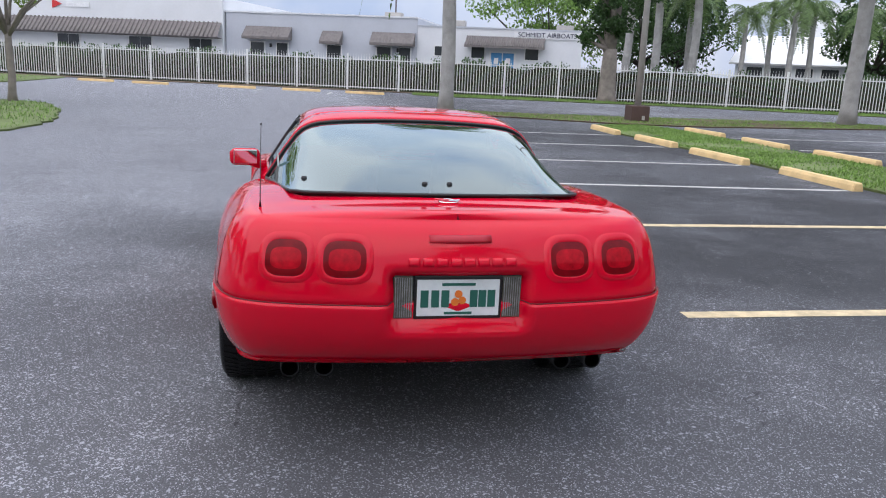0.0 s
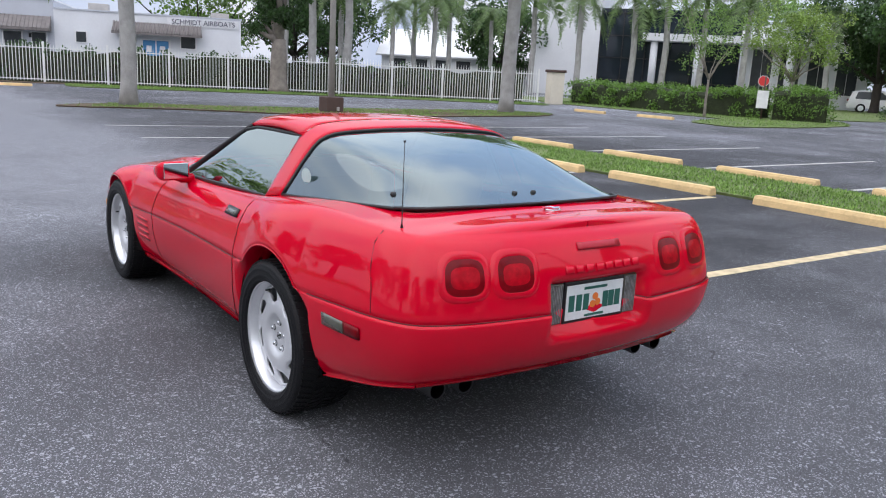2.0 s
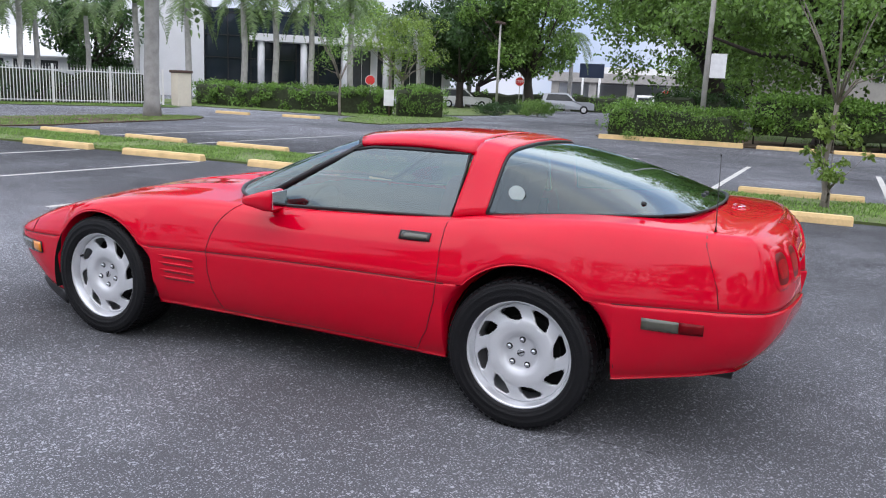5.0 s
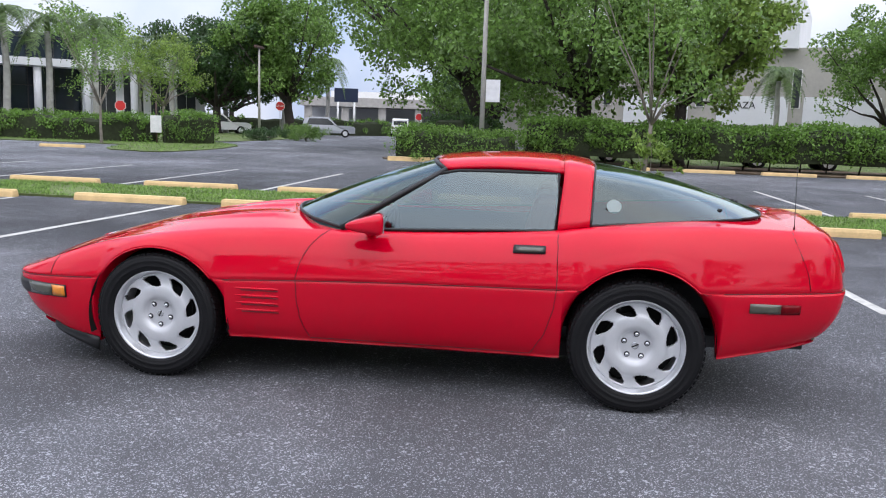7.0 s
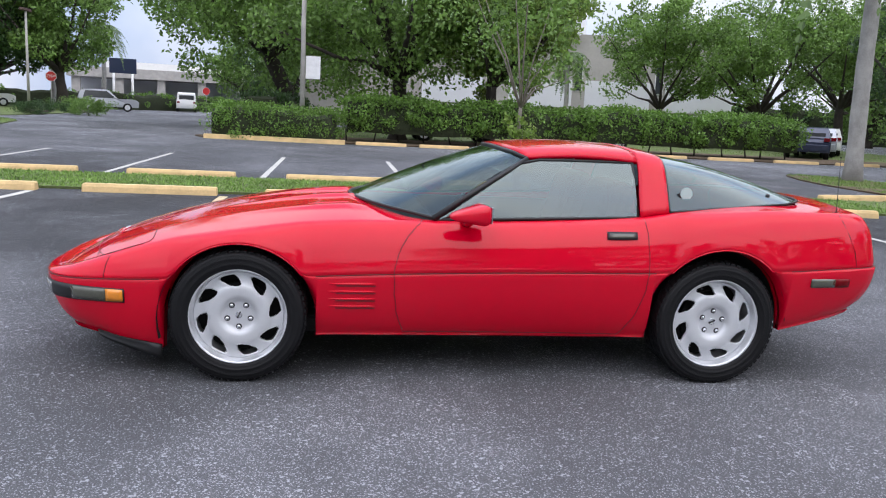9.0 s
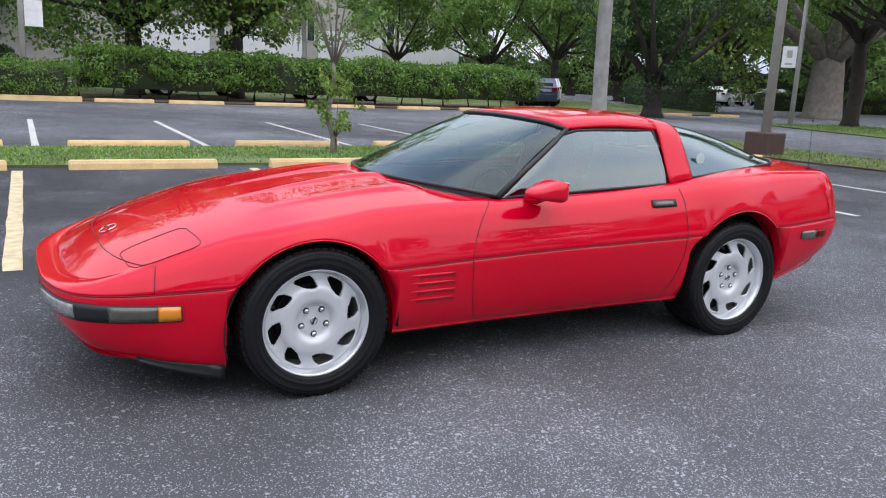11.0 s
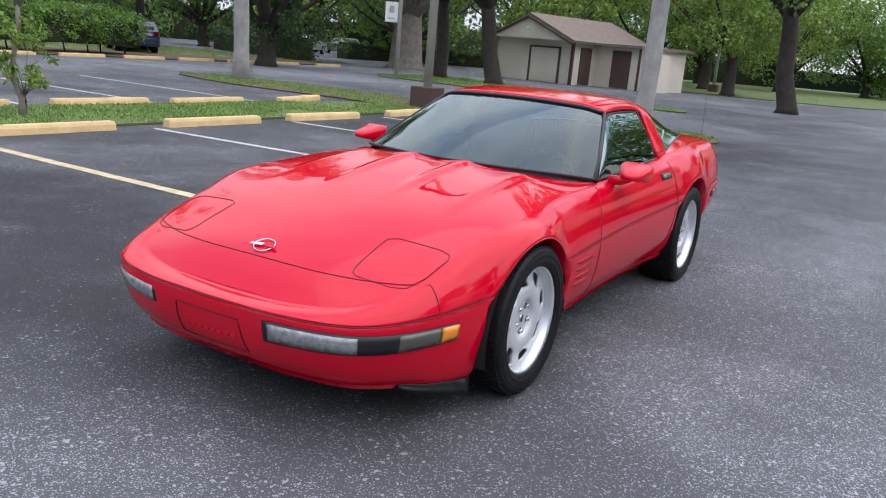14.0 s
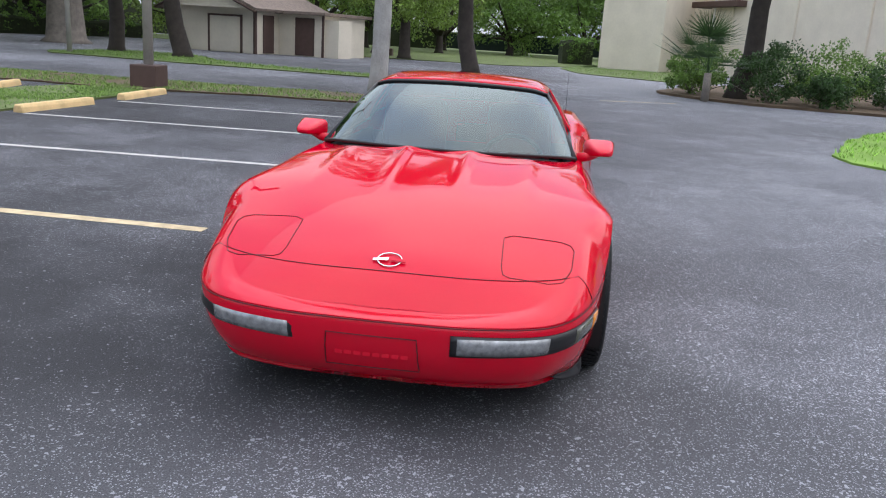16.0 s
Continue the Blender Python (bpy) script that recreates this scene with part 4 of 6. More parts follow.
for y in (-8.7, -6.1, -3.3):
    stripe(1.85, y - .15, 6.95, y + .05)
for y in (-.52, 2.33):
    stripe(1.8, y + .03, 6.95, y - .05, .12, LINE_Y)
for y in (5.0, 7.75, 10.7, 13.4):
    stripe(1.9, y + .15, 6.9, y - .15)
for y in (13.4, 10.55, 7.55, 4.7, 2.0, -.6, -3.25, -5.7, -8.3):
    stripe(10.0, y, 15.9, y - .05)
for k, (a, b) in enumerate(((-9.2, 36.9), (-6.8, 36.0), (-2.0, 34.9), (1.2, 33.9))):
    stripe(a, b, a - .3, b - 2.6)
stripe(-2.0, -18.3, -4.2, -19.3, .12, LINE_Y)


def wheel_stop():
    t = thing("wheel_stop", "weathered yellow concrete wheel stop at the edge of the grass", "wheel stop", "parking wheel stops")
    v, sec = [], [(-.085, 0), (-.075, .075), (-.055, .115), (.055, .115), (.075, .075), (.085, 0)]
    for y in (-.91, -.89, -.5, 0, .5, .89, .91):
        k = .86 if abs(y) > .9 else 1
        for x, z in sec:
            v.append((x * k, y, z * k))
    f = grid_faces(7, 6) + [(0, 1, 2, 3, 4, 5), tuple(36 + i for i in (5, 4, 3, 2, 1, 0))]
    piece("block", v, f, YELLOW, t)
    for y in (-.6, .6):
        vv, ff = lathe([(.0, .1165), (.014, .1165), (.014, .10)], 10)
        piece("anchor_pin", [(p[1], y + p[2], p[0]) for p in vv], ff, BROWN, t)
    return t


ws = wheel_stop()
ws.matrix_basis = pose(7.08, 3.3, 0, 0, 0, 1)
for x, y, a in [(7.08, -9.8, 3), (7.06, -7.0, -2), (7.04, -4.42, 0), (7.05, -1.75, 1), (7.06, .8, 0), (7.05, 5.72, -1), (7.0, 8.55, 2), (7.1, 11.4, 1), (7.1, 14.3, -2),
                (9.78, 14.3, 2), (9.75, 11.5, -2), (9.75, 8.75, 0), (9.8, 6.0, 1), (9.78, 3.35, 0), (9.75, .65, 0), (9.78, -1.95, -1), (9.8, -4.5, 0), (9.7, -6.75, 3), (9.8, -9.45, 14),
                (24.4, -1.0, 0), (24.4, -3.3, 1), (24.4, -6.2, 0), (24.4, -8.9, 0), (24.4, -11.7, 1), (24.4, -14.4, 0), (24.4, -17.1, -1), (24.4, -19.7, 0), (24.3, -22.3, 0), (24.3, -25, 1), (24.2, -28, 0),
                (-10.0, 37.3, 72), (-7.3, 36.2, 72), (-3.2, 35.1, 72), (-.2, 34.2, 72), (2.7, 33.2, 72), (24.8, 18.3, 3), (24.2, 21.5, 0)]:
    copy_thing(ws, pose(x, y, 0, 0, 0, a + 180 * (rng.random() < .5)))

kerb_pts = [(24.55, 5.2), (24.5, 3.5), (24.15, 1.5), (24.1, .3)]
v = []
for x, y in kerb_pts:
    v += [(x - .12, y, 0), (x - .1, y, .15), (x + .1, y, .16), (x + .12, y, 0)]
tagged(piece("kerb", v, grid_faces(4, 4) + [(0, 1, 2, 3), (15, 14, 13, 12)], YELLOW), "yellow painted kerb below a low hedge", "kerb", kind="structure")


# ---- plants ----
def leaf_cloud(centres, radii, count, size, flat=1.0, seed=1):
    """Many small folded leaves scattered about the given clump centres."""
    r = np.random.default_rng(seed)
    c = np.array(centres)
    idx = r.integers(0, len(c), count)
    d = r.normal(0, 1, (count, 3))
    d /= np.linalg.norm(d, axis=1)[:, None]
    rad = np.array(radii)[idx][:, None] * np.cbrt(r.uniform(.15, 1, (count, 1)))
    p = c[idx] + d * rad * np.array([1, 1, flat])
    a = r.normal(0, 1, (count, 3)) + np.array([0, 0, -.4])
    a /= np.linalg.norm(a, axis=1)[:, None]
    b = np.cross(a, r.normal(0, 1, (count, 3)))
    b /= np.linalg.norm(b, axis=1)[:, None]
    s = size * r.uniform(.6, 1.4, (count, 1))
    v = np.empty((count, 4, 3))
    v[:, 0], v[:, 1], v[:, 2], v[:, 3] = p, p + a * s * .5 + b * s * .28, p + a * s, p + a * s * .5 - b * s * .28
    return v.reshape(-1, 3).tolist(), (np.arange(count * 4).reshape(-1, 4)).tolist()


def tree(x, y, height, trunk_h, crown_r, crown_h, label, leaves=7000, size=.22, trunk_r=.2, bark=None, leaf=None, clumps=34, seed=1, lean=(0, 0), name="tree", low=0.0, fork=2):
    r = np.random.default_rng(seed)
    t = thing(name, label, "tree", "", pose(x, y, 0))
    bark, leaf = bark or BARK, leaf or LEAF
    leaves, size, clumps = int(leaves * 1.65), size * .74, int(clumps * 1.6)
    top = Vector((lean[0], lean[1], trunk_h))
    path = [Vector((0, 0, -.05)), Vector((0, 0, .25)), top * .35 + Vector((r.normal(0, .08), r.normal(0, .08), 0)), top * .7, top]
    rod("trunk", path, [trunk_r * 1.5, trunk_r * 1.1, trunk_r, trunk_r * .9, trunk_r * .8], bark, t, "", 12)
    mid = top + Vector((0, 0, (height - trunk_h) * .5 - low))
    cs, rs = [], []
    for k in range(clumps):
        d = Vector(r.normal(0, 1, 3)).normalized()
        q = r.uniform(.35, 1.12)
        cs.append(mid + Vector((d.x * crown_r * q, d.y * crown_r * q, d.z * crown_h * .5 * q)))
        rs.append(crown_r * r.uniform(.13, .29))
    order = sorted(range(clumps), key=lambda i: -(cs[i] - mid).length)[:9]
    for i in order:
        e = cs[i]
        m = top.lerp(e, .5) + Vector((0, 0, -.06 * (e - top).length))
        rod("limb", [top * .85, top.lerp(m, .5), m, e], [trunk_r * .55, trunk_r * .4, trunk_r * .25, trunk_r * .08], bark, t, "", 7)
    piece("crown", *leaf_cloud(cs, rs, leaves, size, .8, seed), leaf, t)
    return t


def palm_tree(trunk_h, r0, spread, label, fronds=16, seed=3, bark=None):
    r = np.random.default_rng(seed)
    t = thing("palm_tree", label, "palm tree", "royal palms")
    n = 14
    path = [Vector((.04 * math.sin(i * .6), .03 * math.cos(i * .5), trunk_h * i / n)) for i in range(n + 1)]
    rad = [r0 * (1.35 if i == 0 else 1.05 - .22 * i / n) * (1 + .05 * (i % 2)) for i in range(n + 1)]
    rod("trunk", path, rad, bark or BARK_PALM, t, "", 14)
    rod("crownshaft", [path[-1], path[-1] + Vector((0, 0, .5)), path[-1] + Vector((0, 0, 1.1))], [r0 * .8, r0 * .75, r0 * .3], LEAF_PALM, t)
    v, f = [], []
    o = path[-1] + Vector((0, 0, .9))
    for k in range(fronds):
        a = 2 * math.pi * k / fronds + r.normal(0, .15)
        up = r.uniform(-.55, 1.0)
        out = Vector((math.cos(a), math.sin(a), 0))
        side = Vector((-out.y, out.x, 0))
        prev = o
        for i in range(18):
            q = (i + 1) / 18
            p = o + out * spread * (q * (1 - .22 * q)) + Vector((0, 0, spread * (up * .55 * q - .95 * q * q * (1 - .3 * up))))
            w = .35 * spread * .5 * math.sin(math.pi * min(1, q * .9 + .12)) + .05
            for sg in (-1, 1):
                for m in range(2):
                    s0 = prev.lerp(p, m / 2)
                    tip = s0 + side * sg * w + out * w * .45 + Vector((0, 0, -w * r.uniform(.35, 1.1)))
                    wd = (p - prev) * .42
                    b = len(v)
                    v += [s0, s0 + wd, tip + wd * .3, tip]
                    f.append((b, b + 1, b + 2, b + 3))
            prev = p
    piece("crown", v, f, LEAF_PALM, t, "drooping feathery fronds")
    return t


def hedge(name, pts, width, height, label, leaves, size=.09, leaf=None, wob=.12, gap_low=.0):
    """A clipped hedge along a line: a twiggy core, coloured dark for the shade inside, under a skin of small leaves."""
    t = thing(name, label, "hedge")
    v, f, cols = [], [], 8
    path = [Vector((*p, 0)) for p in pts]
    d = [0]
    for i in range(len(path) - 1):
        d.append(d[-1] + (path[i + 1] - path[i]).length)
    n = max(8, int(d[-1] / .5))
    rows = []
    for i in range(n + 1):
        s = d[-1] * i / n
        k = max(j for j in range(len(d)) if d[j] <= s + 1e-6)
        k = min(k, len(path) - 2)
        p = path[k].lerp(path[k + 1], (s - d[k]) / (d[k + 1] - d[k]))
        u = (path[k + 1] - path[k]).normalized()
        rows.append((p, Vector((-u.y, u.x, 0)), s))
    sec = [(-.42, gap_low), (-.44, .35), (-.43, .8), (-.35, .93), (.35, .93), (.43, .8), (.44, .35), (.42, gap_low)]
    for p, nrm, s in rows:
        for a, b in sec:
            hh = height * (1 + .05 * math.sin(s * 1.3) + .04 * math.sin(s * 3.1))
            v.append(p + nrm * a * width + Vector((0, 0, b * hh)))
    piece("hedge_core", v, grid_faces(n + 1, cols) + [tuple(range(8)), tuple(n * 8 + i for i in range(7, -1, -1))], SHADED_TWIGS, t)
    if gap_low > .1:
        sr = np.random.default_rng(19)
        for p, nrm, s in rows[::2]:
            q = p + nrm * sr.uniform(-.25, .25) * width
            rod("stem", [q, q + Vector((sr.normal(0, .08), sr.normal(0, .08), gap_low * height * 1.4))], [.035, .025], BARK_DARK, t, "", 5)
    r = np.random.default_rng(int(abs(pts[0][0] * 31 + pts[0][1] * 7)) + 5)
    cs, rs = [], []
    for k in range(max(30, int(leaves / 60))):
        p, nrm, s = rows[r.integers(0, len(rows))]
        q = rows[min(len(rows) - 1, r.integers(0, len(rows)))]
        u = r.random()
        hh = height * (1 + .05 * math.sin(s * 1.3) + .04 * math.sin(s * 3.1))
        j = Vector((r.normal(0, .2), r.normal(0, .2), 0))
        if u < .38:
            c = p + nrm * r.uniform(-.45, .45) * width + Vector((0, 0, hh * .97))
        else:
            c = p + nrm * (.46 if r.random() < .5 else -.46) * width + Vector((0, 0, hh * r.uniform(.18 + gap_low * .8, .97)))
        cs.append(c + j)
        rs.append(r.uniform(.2, .42))
    piece("foliage", *leaf_cloud(cs, rs, leaves, size, .8, 11), leaf or LEAF_HEDGE, t)
    return t


big_palm = palm_tree(8.2, .27, 4.6, "tall royal palm with a pale grey trunk", 22, 3)
big_palm.matrix_basis = pose(4.15, 20.4, 0)
copy_thing(big_palm, pose(18.25, 20.15, 0, 0, 0, 70)).scale = (.95, .95, 1)
big_palm.scale = (.78, .78, 1)
copy_thing(big_palm, pose(15.35, -13.2, 0, 0, 2, 130))
copy_thing(big_palm, pose(3.25, -13.05, 0, 1, 1, 200)).scale = (.68, .68, 1)
p2 = palm_tree(6.0, .2, 2.7, "royal palm with drooping green fronds before a pale building", 15, 8)
p2.matrix_basis = pose(34.1, 51.1, 0)
for x, y, s, a in ((36.4, 49.5, 1, 40), (39, 47.4, .93, 90), (41.5, 45.2, 1.12, 150), (29.2, 54.2, 1.15, 10), (25.3, 51.4, 1.5, 50), (27.7, 50.3, 1.55, 100), (23.5, 52.3, 1.45, 140), (30.6, 48.7, .9, 200), (33.3, 47.1, 1.02, 230),
                   (42.7, 41.3, 1.15, 20), (45.4, 38.3, 1.2, 70), (47, 36.6, 1.2, 120), (48.8, 34.6, 1.15, 160), (50.3, 32, 1.15, 210), (58, 30, 1.1, 250), (64, 28, 1.1, 300), (60, 34, 1.1, 330), (68, 24, 1.05, 12), (72, 21, 1.05, 80), (41.8, -12.8, .72, 33)):
    c = copy_thing(p2, pose(x, y, 0, 0, 0, a))
    c.scale = (s, s, s)

tree(14.9, 34.0, 9.5, 2.6, 2.0, 7.2, "leafy tree smothered in dark vines beside the white fence", 9000, .26, .42, BARK, LEAF_DARK, 40, 21)
tree(29.6, -2.0, 10.5, 3.0, 6.2, 7.6, "broad dark green shade tree rising behind the hedge", 24000, .26, .33, BARK_DARK, LEAF, 70, 22, low=.6)
tree(28.9, -5.8, 9.0, 2.8, 3.3, 6.4, "spreading shade tree behind the hedge", 14000, .26, .25, BARK_DARK, LEAF_LIGHT, 50, 23, low=.4)
tree(39.2, 2.2, 13.5, 4.4, 7.6, 9.6, "tall spreading shade tree by the exit drive", 30000, .30, .42, BARK_DARK, LEAF, 90, 24, (0, 2.2), low=1.3)
tree(61.7, 21.5, 12.5, 3.2, 5.2, 9.0, "big leafy tree by the stop sign", 17000, .38, .4, BARK_DARK, LEAF, 50, 26)
tree(61, 27.5, 10, 2.6, 5.6, 7.0, "spreading tree by the office", 13000, .38, .35, BARK_DARK, LEAF_DARK, 40, 27)
tree(40.0, 21.7, 6.4, 2.2, 2.4, 4.0, "small yellow-green tree behind the clipped hedge", 3600, .18, .09, BARK, LEAF_LIGHT, 30, 28)
tree(29.8, 19.6, 6.4, 2.0, 2.2, 4.2, "sparse young tree on the grass island", 1500, .15, .06, BARK, LEAF, 26, 29, name="young_tree")
tree(8.5, -2.3, 5.2, 1.7, 1.35, 3.2, "staked young tree with sparse leaves on the grass median", 2400, .11, .035, BARK, LEAF, 40, 30, name="young_tree")
tree(8.5, -2.35, 1.5, .35, .38, 1.2, "leafy sprouting shrub at the foot of the young tree", 520, .10, .02, BARK, LEAF_LIGHT, 16, 31, name="shrub")
tree(39.6, -17.7, 9.2, 2.4, 3.6, 6.6, "round-headed tree before the beige building", 12000, .24, .18, BARK_DARK, LEAF, 45, 32, (1.0, -.4))
tree(37.5, -22.6, 8.8, 2.3, 4.2, 6.2, "spreading tree before the beige building", 14000, .24, .26, BARK_DARK, LEAF, 50, 33)
tree(37.7, -27.5, 9.5, 3.0, 4.4, 6.4, "leafy tree by the parked cars", 10000, .26, .26, BARK_DARK, LEAF, 40, 34)
tree(22.6, -21.9, 7.5, 1.6, 3.2, 6.4, "dense dark tree at the end of the hedge", 13000, .2, .38, BARK_DARK, LEAF_DARK, 50, 35)
tree(18.0, -28.6, 10, 4.0, 4.4, 5.4, "gnarled shade tree on the grass strip", 10000, .26, .3, BARK_DARK, LEAF, 44, 36, (.3, -.4))
tree(14.4, -27.2, 10, 3.6, 4.2, 5.4, "dark-trunked shade tree near the shed", 10000, .26, .34, BARK_DARK, LEAF, 44, 37, (.5, .3))
tree(2.85, -30.0, 10, 4.2, 4.4, 5.0, "dark leaning tree trunk in the lot", 9000, .26, .34, BARK_DARK, LEAF, 40, 38, (.5, .1))
tree(8.6, -46.0, 9.5, 2.6, 4.6, 7.0, "broad leafy tree beside the shed", 12000, .28, .36, BARK_DARK, LEAF_LIGHT, 46, 39)
tree(12.5, -56.0, 10, 2.8, 5.0, 7.0, "broad leafy tree behind the shed", 10000, .3, .36, BARK_DARK, LEAF, 46, 40)
for k, (x, y, h, r) in enumerate(((30, -44, 12, 6), (24, -52, 12, 6.5), (36, -50, 11, 6), (44, -38, 11, 6), (19, -62, 12, 6.5), (4, -84, 11, 7), (-4, -84, 10, 6), (12, -90, 13, 8), (-14, -86, 11, 7), (28, -78, 13, 8), (30, -32, 9, 4.4), (41, -60, 11, 6), (52, -56, 11, 6), (34, -68, 12, 7), (58, -44, 11, 6), (50, -70, 12, 7), (10, -72, 11, 6), (3, -98, 12, 7), (-9, -96, 12, 7), (18, -76, 12, 7), (64, -30, 10, 6))):
    tree(x, y, h, 1.8, r, h * .92, "large green tree with dense rounded foliage", 8500, .42, .35, BARK_DARK, (LEAF, LEAF_LIGHT, LEAF)[k % 3], 44, 60 + k)
for k, (x, y, h, r) in enumerate(((34, 66, 10, 5), (22, 66, 11, 6), (28, 60, 9, 4.5), (70, 45, 11, 6), (80, 34, 11, 6), (88, 10, 8, 5), (74, 5, 9, 5), (58, 2, 8, 4), (46, 55, 8, 4))):
    tree(x, y, h, 2.4, r, h * .85, "leafy green tree among royal palms", 6000, .42, .3, BARK_DARK, (LEAF_DARK, LEAF)[k % 2], 36, 80 + k)
tree(-8.0, 18.8, 6.5, 2.0, 2.2, 3.6, "small tree with yellow-green leaves on the grass island", 3600, .16, .10, BARK, LEAF_LIGHT, 30, 91)
for k, (x, y, h, q) in enumerate(((-22, -27, 8, 4.4), (-24, -17, 9, 5), (-21, -5, 7.5, 4), (-23, 4, 9, 5), (-25, 14, 8, 4.6), (-22, 25, 9, 5), (-28, 33, 9, 5), (-30, -36, 9, 5))):
    tree(x, y, h, 2.2, q, h * .85, "large leafy tree bordering the lawn", 5000, .34, .3, BARK_DARK, LEAF_DARK, 36, 130 + k)
for x, y, a in ((-13, -3.5, 10), (-14.5, 6.5, 60), (-12.5, -12.5, 110)):
    copy_thing(big_palm, pose(x, y, 0, 0, 0, a)).scale = (.8, .8, .72)
tree(24.6, -35.5, 10, 3.4, 4.6, 6, "gnarled fig tree with a broad fluted trunk", 9000, .26, .9, BARK, LEAF, 44, 141)
tree(-6.7, -23.3, 9, 4.2, 4.2, 4.6, "dark-trunked tree before the stucco building", 8000, .24, .32, BARK_DARK, LEAF, 40, 92, (-.5, 0))

hedge("long_hedge", [(26.6, .2), (26.6, -8), (26.7, -18)], 1.9, 1.62, "long clipped green hedge with bare lower stems", 44000, .12, gap_low=.24)
hedge("low_hedge", [(25.5, 4.9), (25.2, 2.6), (24.9, .7)], 1.5, 1.12, "low clipped hedge inside a yellow kerb", 11000, .09)
hedge("island_hedge", [(33.0, 31), (32.8, 24), (33.4, 19)], 1.6, 1.22, "clipped hedge along the grass island", 16000, .12)
hedge("hedge_block", [(33.4, 18.4), (34.6, 16.4)], 1.9, 1.42, "square-clipped green hedge end block", 5000, .10)
hedge("back_hedge", [(31.5, 3.9), (43, 2.8)], 1.6, 1.6, "dark hedge along the exit drive", 5000, .13, LEAF_DARK)
hedge("road_hedge", [(72, 31), (73.5, 20), (90, 12)], 1.5, 1.5, "hedge along the street", 6000, .16)
hedge("car_park_hedge", [(28.5, -31), (40, -36)], 1.4, 1.3, "clipped hedge before parked cars", 4500, .12, LEAF_DARK)
hedge("boundary_hedge", [(74, -34), (60, -62), (40, -88), (14, -100)], 2.4, 3.4, "tall dark hedge closing the far lot", 9000, .34, LEAF_DARK)
hedge("car_park_hedge", [(35.2, -43), (34, -50), (31, -56)], 1.3, 1.2, "clipped hedge beside the far parked cars", 4500, .12)
hedge("hedge_block", [(-1.2, -62), (-3.6, -62.5)], 1.8, 1.9, "square-clipped hedge by the stucco building", 3000, .12)
for k, (x, y, h, r) in enumerate(((-8.6, -22.2, 1.6, 1.2), (-10.4, -23.0, 1.8, 1.5), (-12.2, -22.2, 1.7, 1.4), (-6.6, -24.4, 1.5, 1.0), (-14.2, -23, 2.3, 1.7), (-7.4, -25.8, 1.8, 1.3), (-9.4, -25.4, 1.9, 1.5), (-12, -25.4, 2.0, 1.6), (-10.0, -20.9, 1.0, .9), (46.6, 15.2, .9, 1.4), (44.5, 17.2, .8, 1.3), (48.5, 16.6, 1.0, 1.2))):
    tree(x + (1.2 if x < 0 else 0), y, h, .2, r, h * .9, "rounded garden shrub with dense leaves", 2200, .13, .04, BARK, (LEAF_DARK, LEAF)[k % 2], 24, 100 + k, name="shrub")


def fan_palm(x, y, h, label):
    t = thing("fan_palm", label, "palm", "", pose(x, y, 0))
    rod("trunk", [(0, 0, 0), (0, 0, h * .35)], [.13, .11], BARK, t)
    r = np.random.default_rng(44)
    v, f = [], []
    for k in range(26):
        a, el = r.uniform(0, 6.28), r.uniform(-.1, 1.4)
        c = Vector((math.cos(a) * math.cos(el), math.sin(a) * math.cos(el), math.sin(el))) * h * .42 + Vector((0, 0, h * .4))
        o = Vector((0, 0, h * .35))
        u = (c - o).normalized()
        s = u.cross(Vector((0, 0, 1))).normalized()
        for q in np.linspace(-1.5, 1.5, 17):
            d = (u * math.cos(q) + s * math.sin(q)) * h * .36
            b = len(v)
            pw = u.cross(d).normalized().cross(d).normalized() * .02
            v += [c - pw, c + pw, c + d + pw * .2]
            f.append((b, b + 1, b + 2))
        b = len(v)
        v += [o - s * .012, o + s * .012, c + s * .008, c - s * .008]
        f.append((b, b + 1, b + 2, b + 3))
    piece("crown", v, f, LEAF_DARK, t, "stiff spiky fan leaves")


fan_palm(-5.4, -21.6, 2.5, "spiky fan palm in the planting bed")
young = palm_tree(1.2, .14, 2.4, "low arching palm in the planting bed", 14, 17, BARK)
young.matrix_basis = pose(-12.6, -19.8, 0)

fr_v, fr_f = [], []
for k in range(260):
    a, q = rng.uniform(-1, 1), rng.uniform(-.35, .35)
    p = Vector((13.6 + a * 1.7, 18.7 + q, .05 + .28 * math.exp(-(a * 1.4) ** 2) * rng.random()))
    d = Vector((rng.normal(0, .5), rng.normal(0, .3), rng.uniform(-.1, .12)))
    b = len(fr_v)
    fr_v += [p, p + Vector((.02, .02, 0)), p + d]
    fr_f.append((b, b + 1, b + 2))
tagged(piece("fallen_palm_frond", fr_v, fr_f, plain("dry_frond", (.17, .135, .09), .9, island=True)), "dry brown fallen palm fronds heaped on the grass", "palm frond")


# ---- fence ----
FA, FB = Vector((28.3, 29.6, 0)), Vector((-39.0, 52.6, 0))
FU = (FB - FA).normalized()
FN = Vector((-FU.y, FU.x, 0))
FROT = math.degrees(math.atan2(FU.y, FU.x))
fence = thing("picket_fence", "white painted metal picket fence with pointed tops", "fence", "", Matrix.Translation(FA) @ pose(0, 0, 0, 0, 0, FROT))
FL = (FB - FA).length
pk_bm = box_bm((-.015, -.015, .08), (.015, .015, 1.80))
pk_bm.verts.ensure_lookup_table()
for v_ in pk_bm.verts:
    if v_.co.z > 1.7:
        v_.co.x *= .25
        v_.co.y *= .25
        v_.co.z = 1.86
pk_low = box_bm((-.015, -.015, .08), (.015, .015, 1.72), 0, 1, pk_bm)
pk_me = bpy.data.meshes.new("picket")
pk_bm.to_mesh(pk_me)
pk_bm.free()
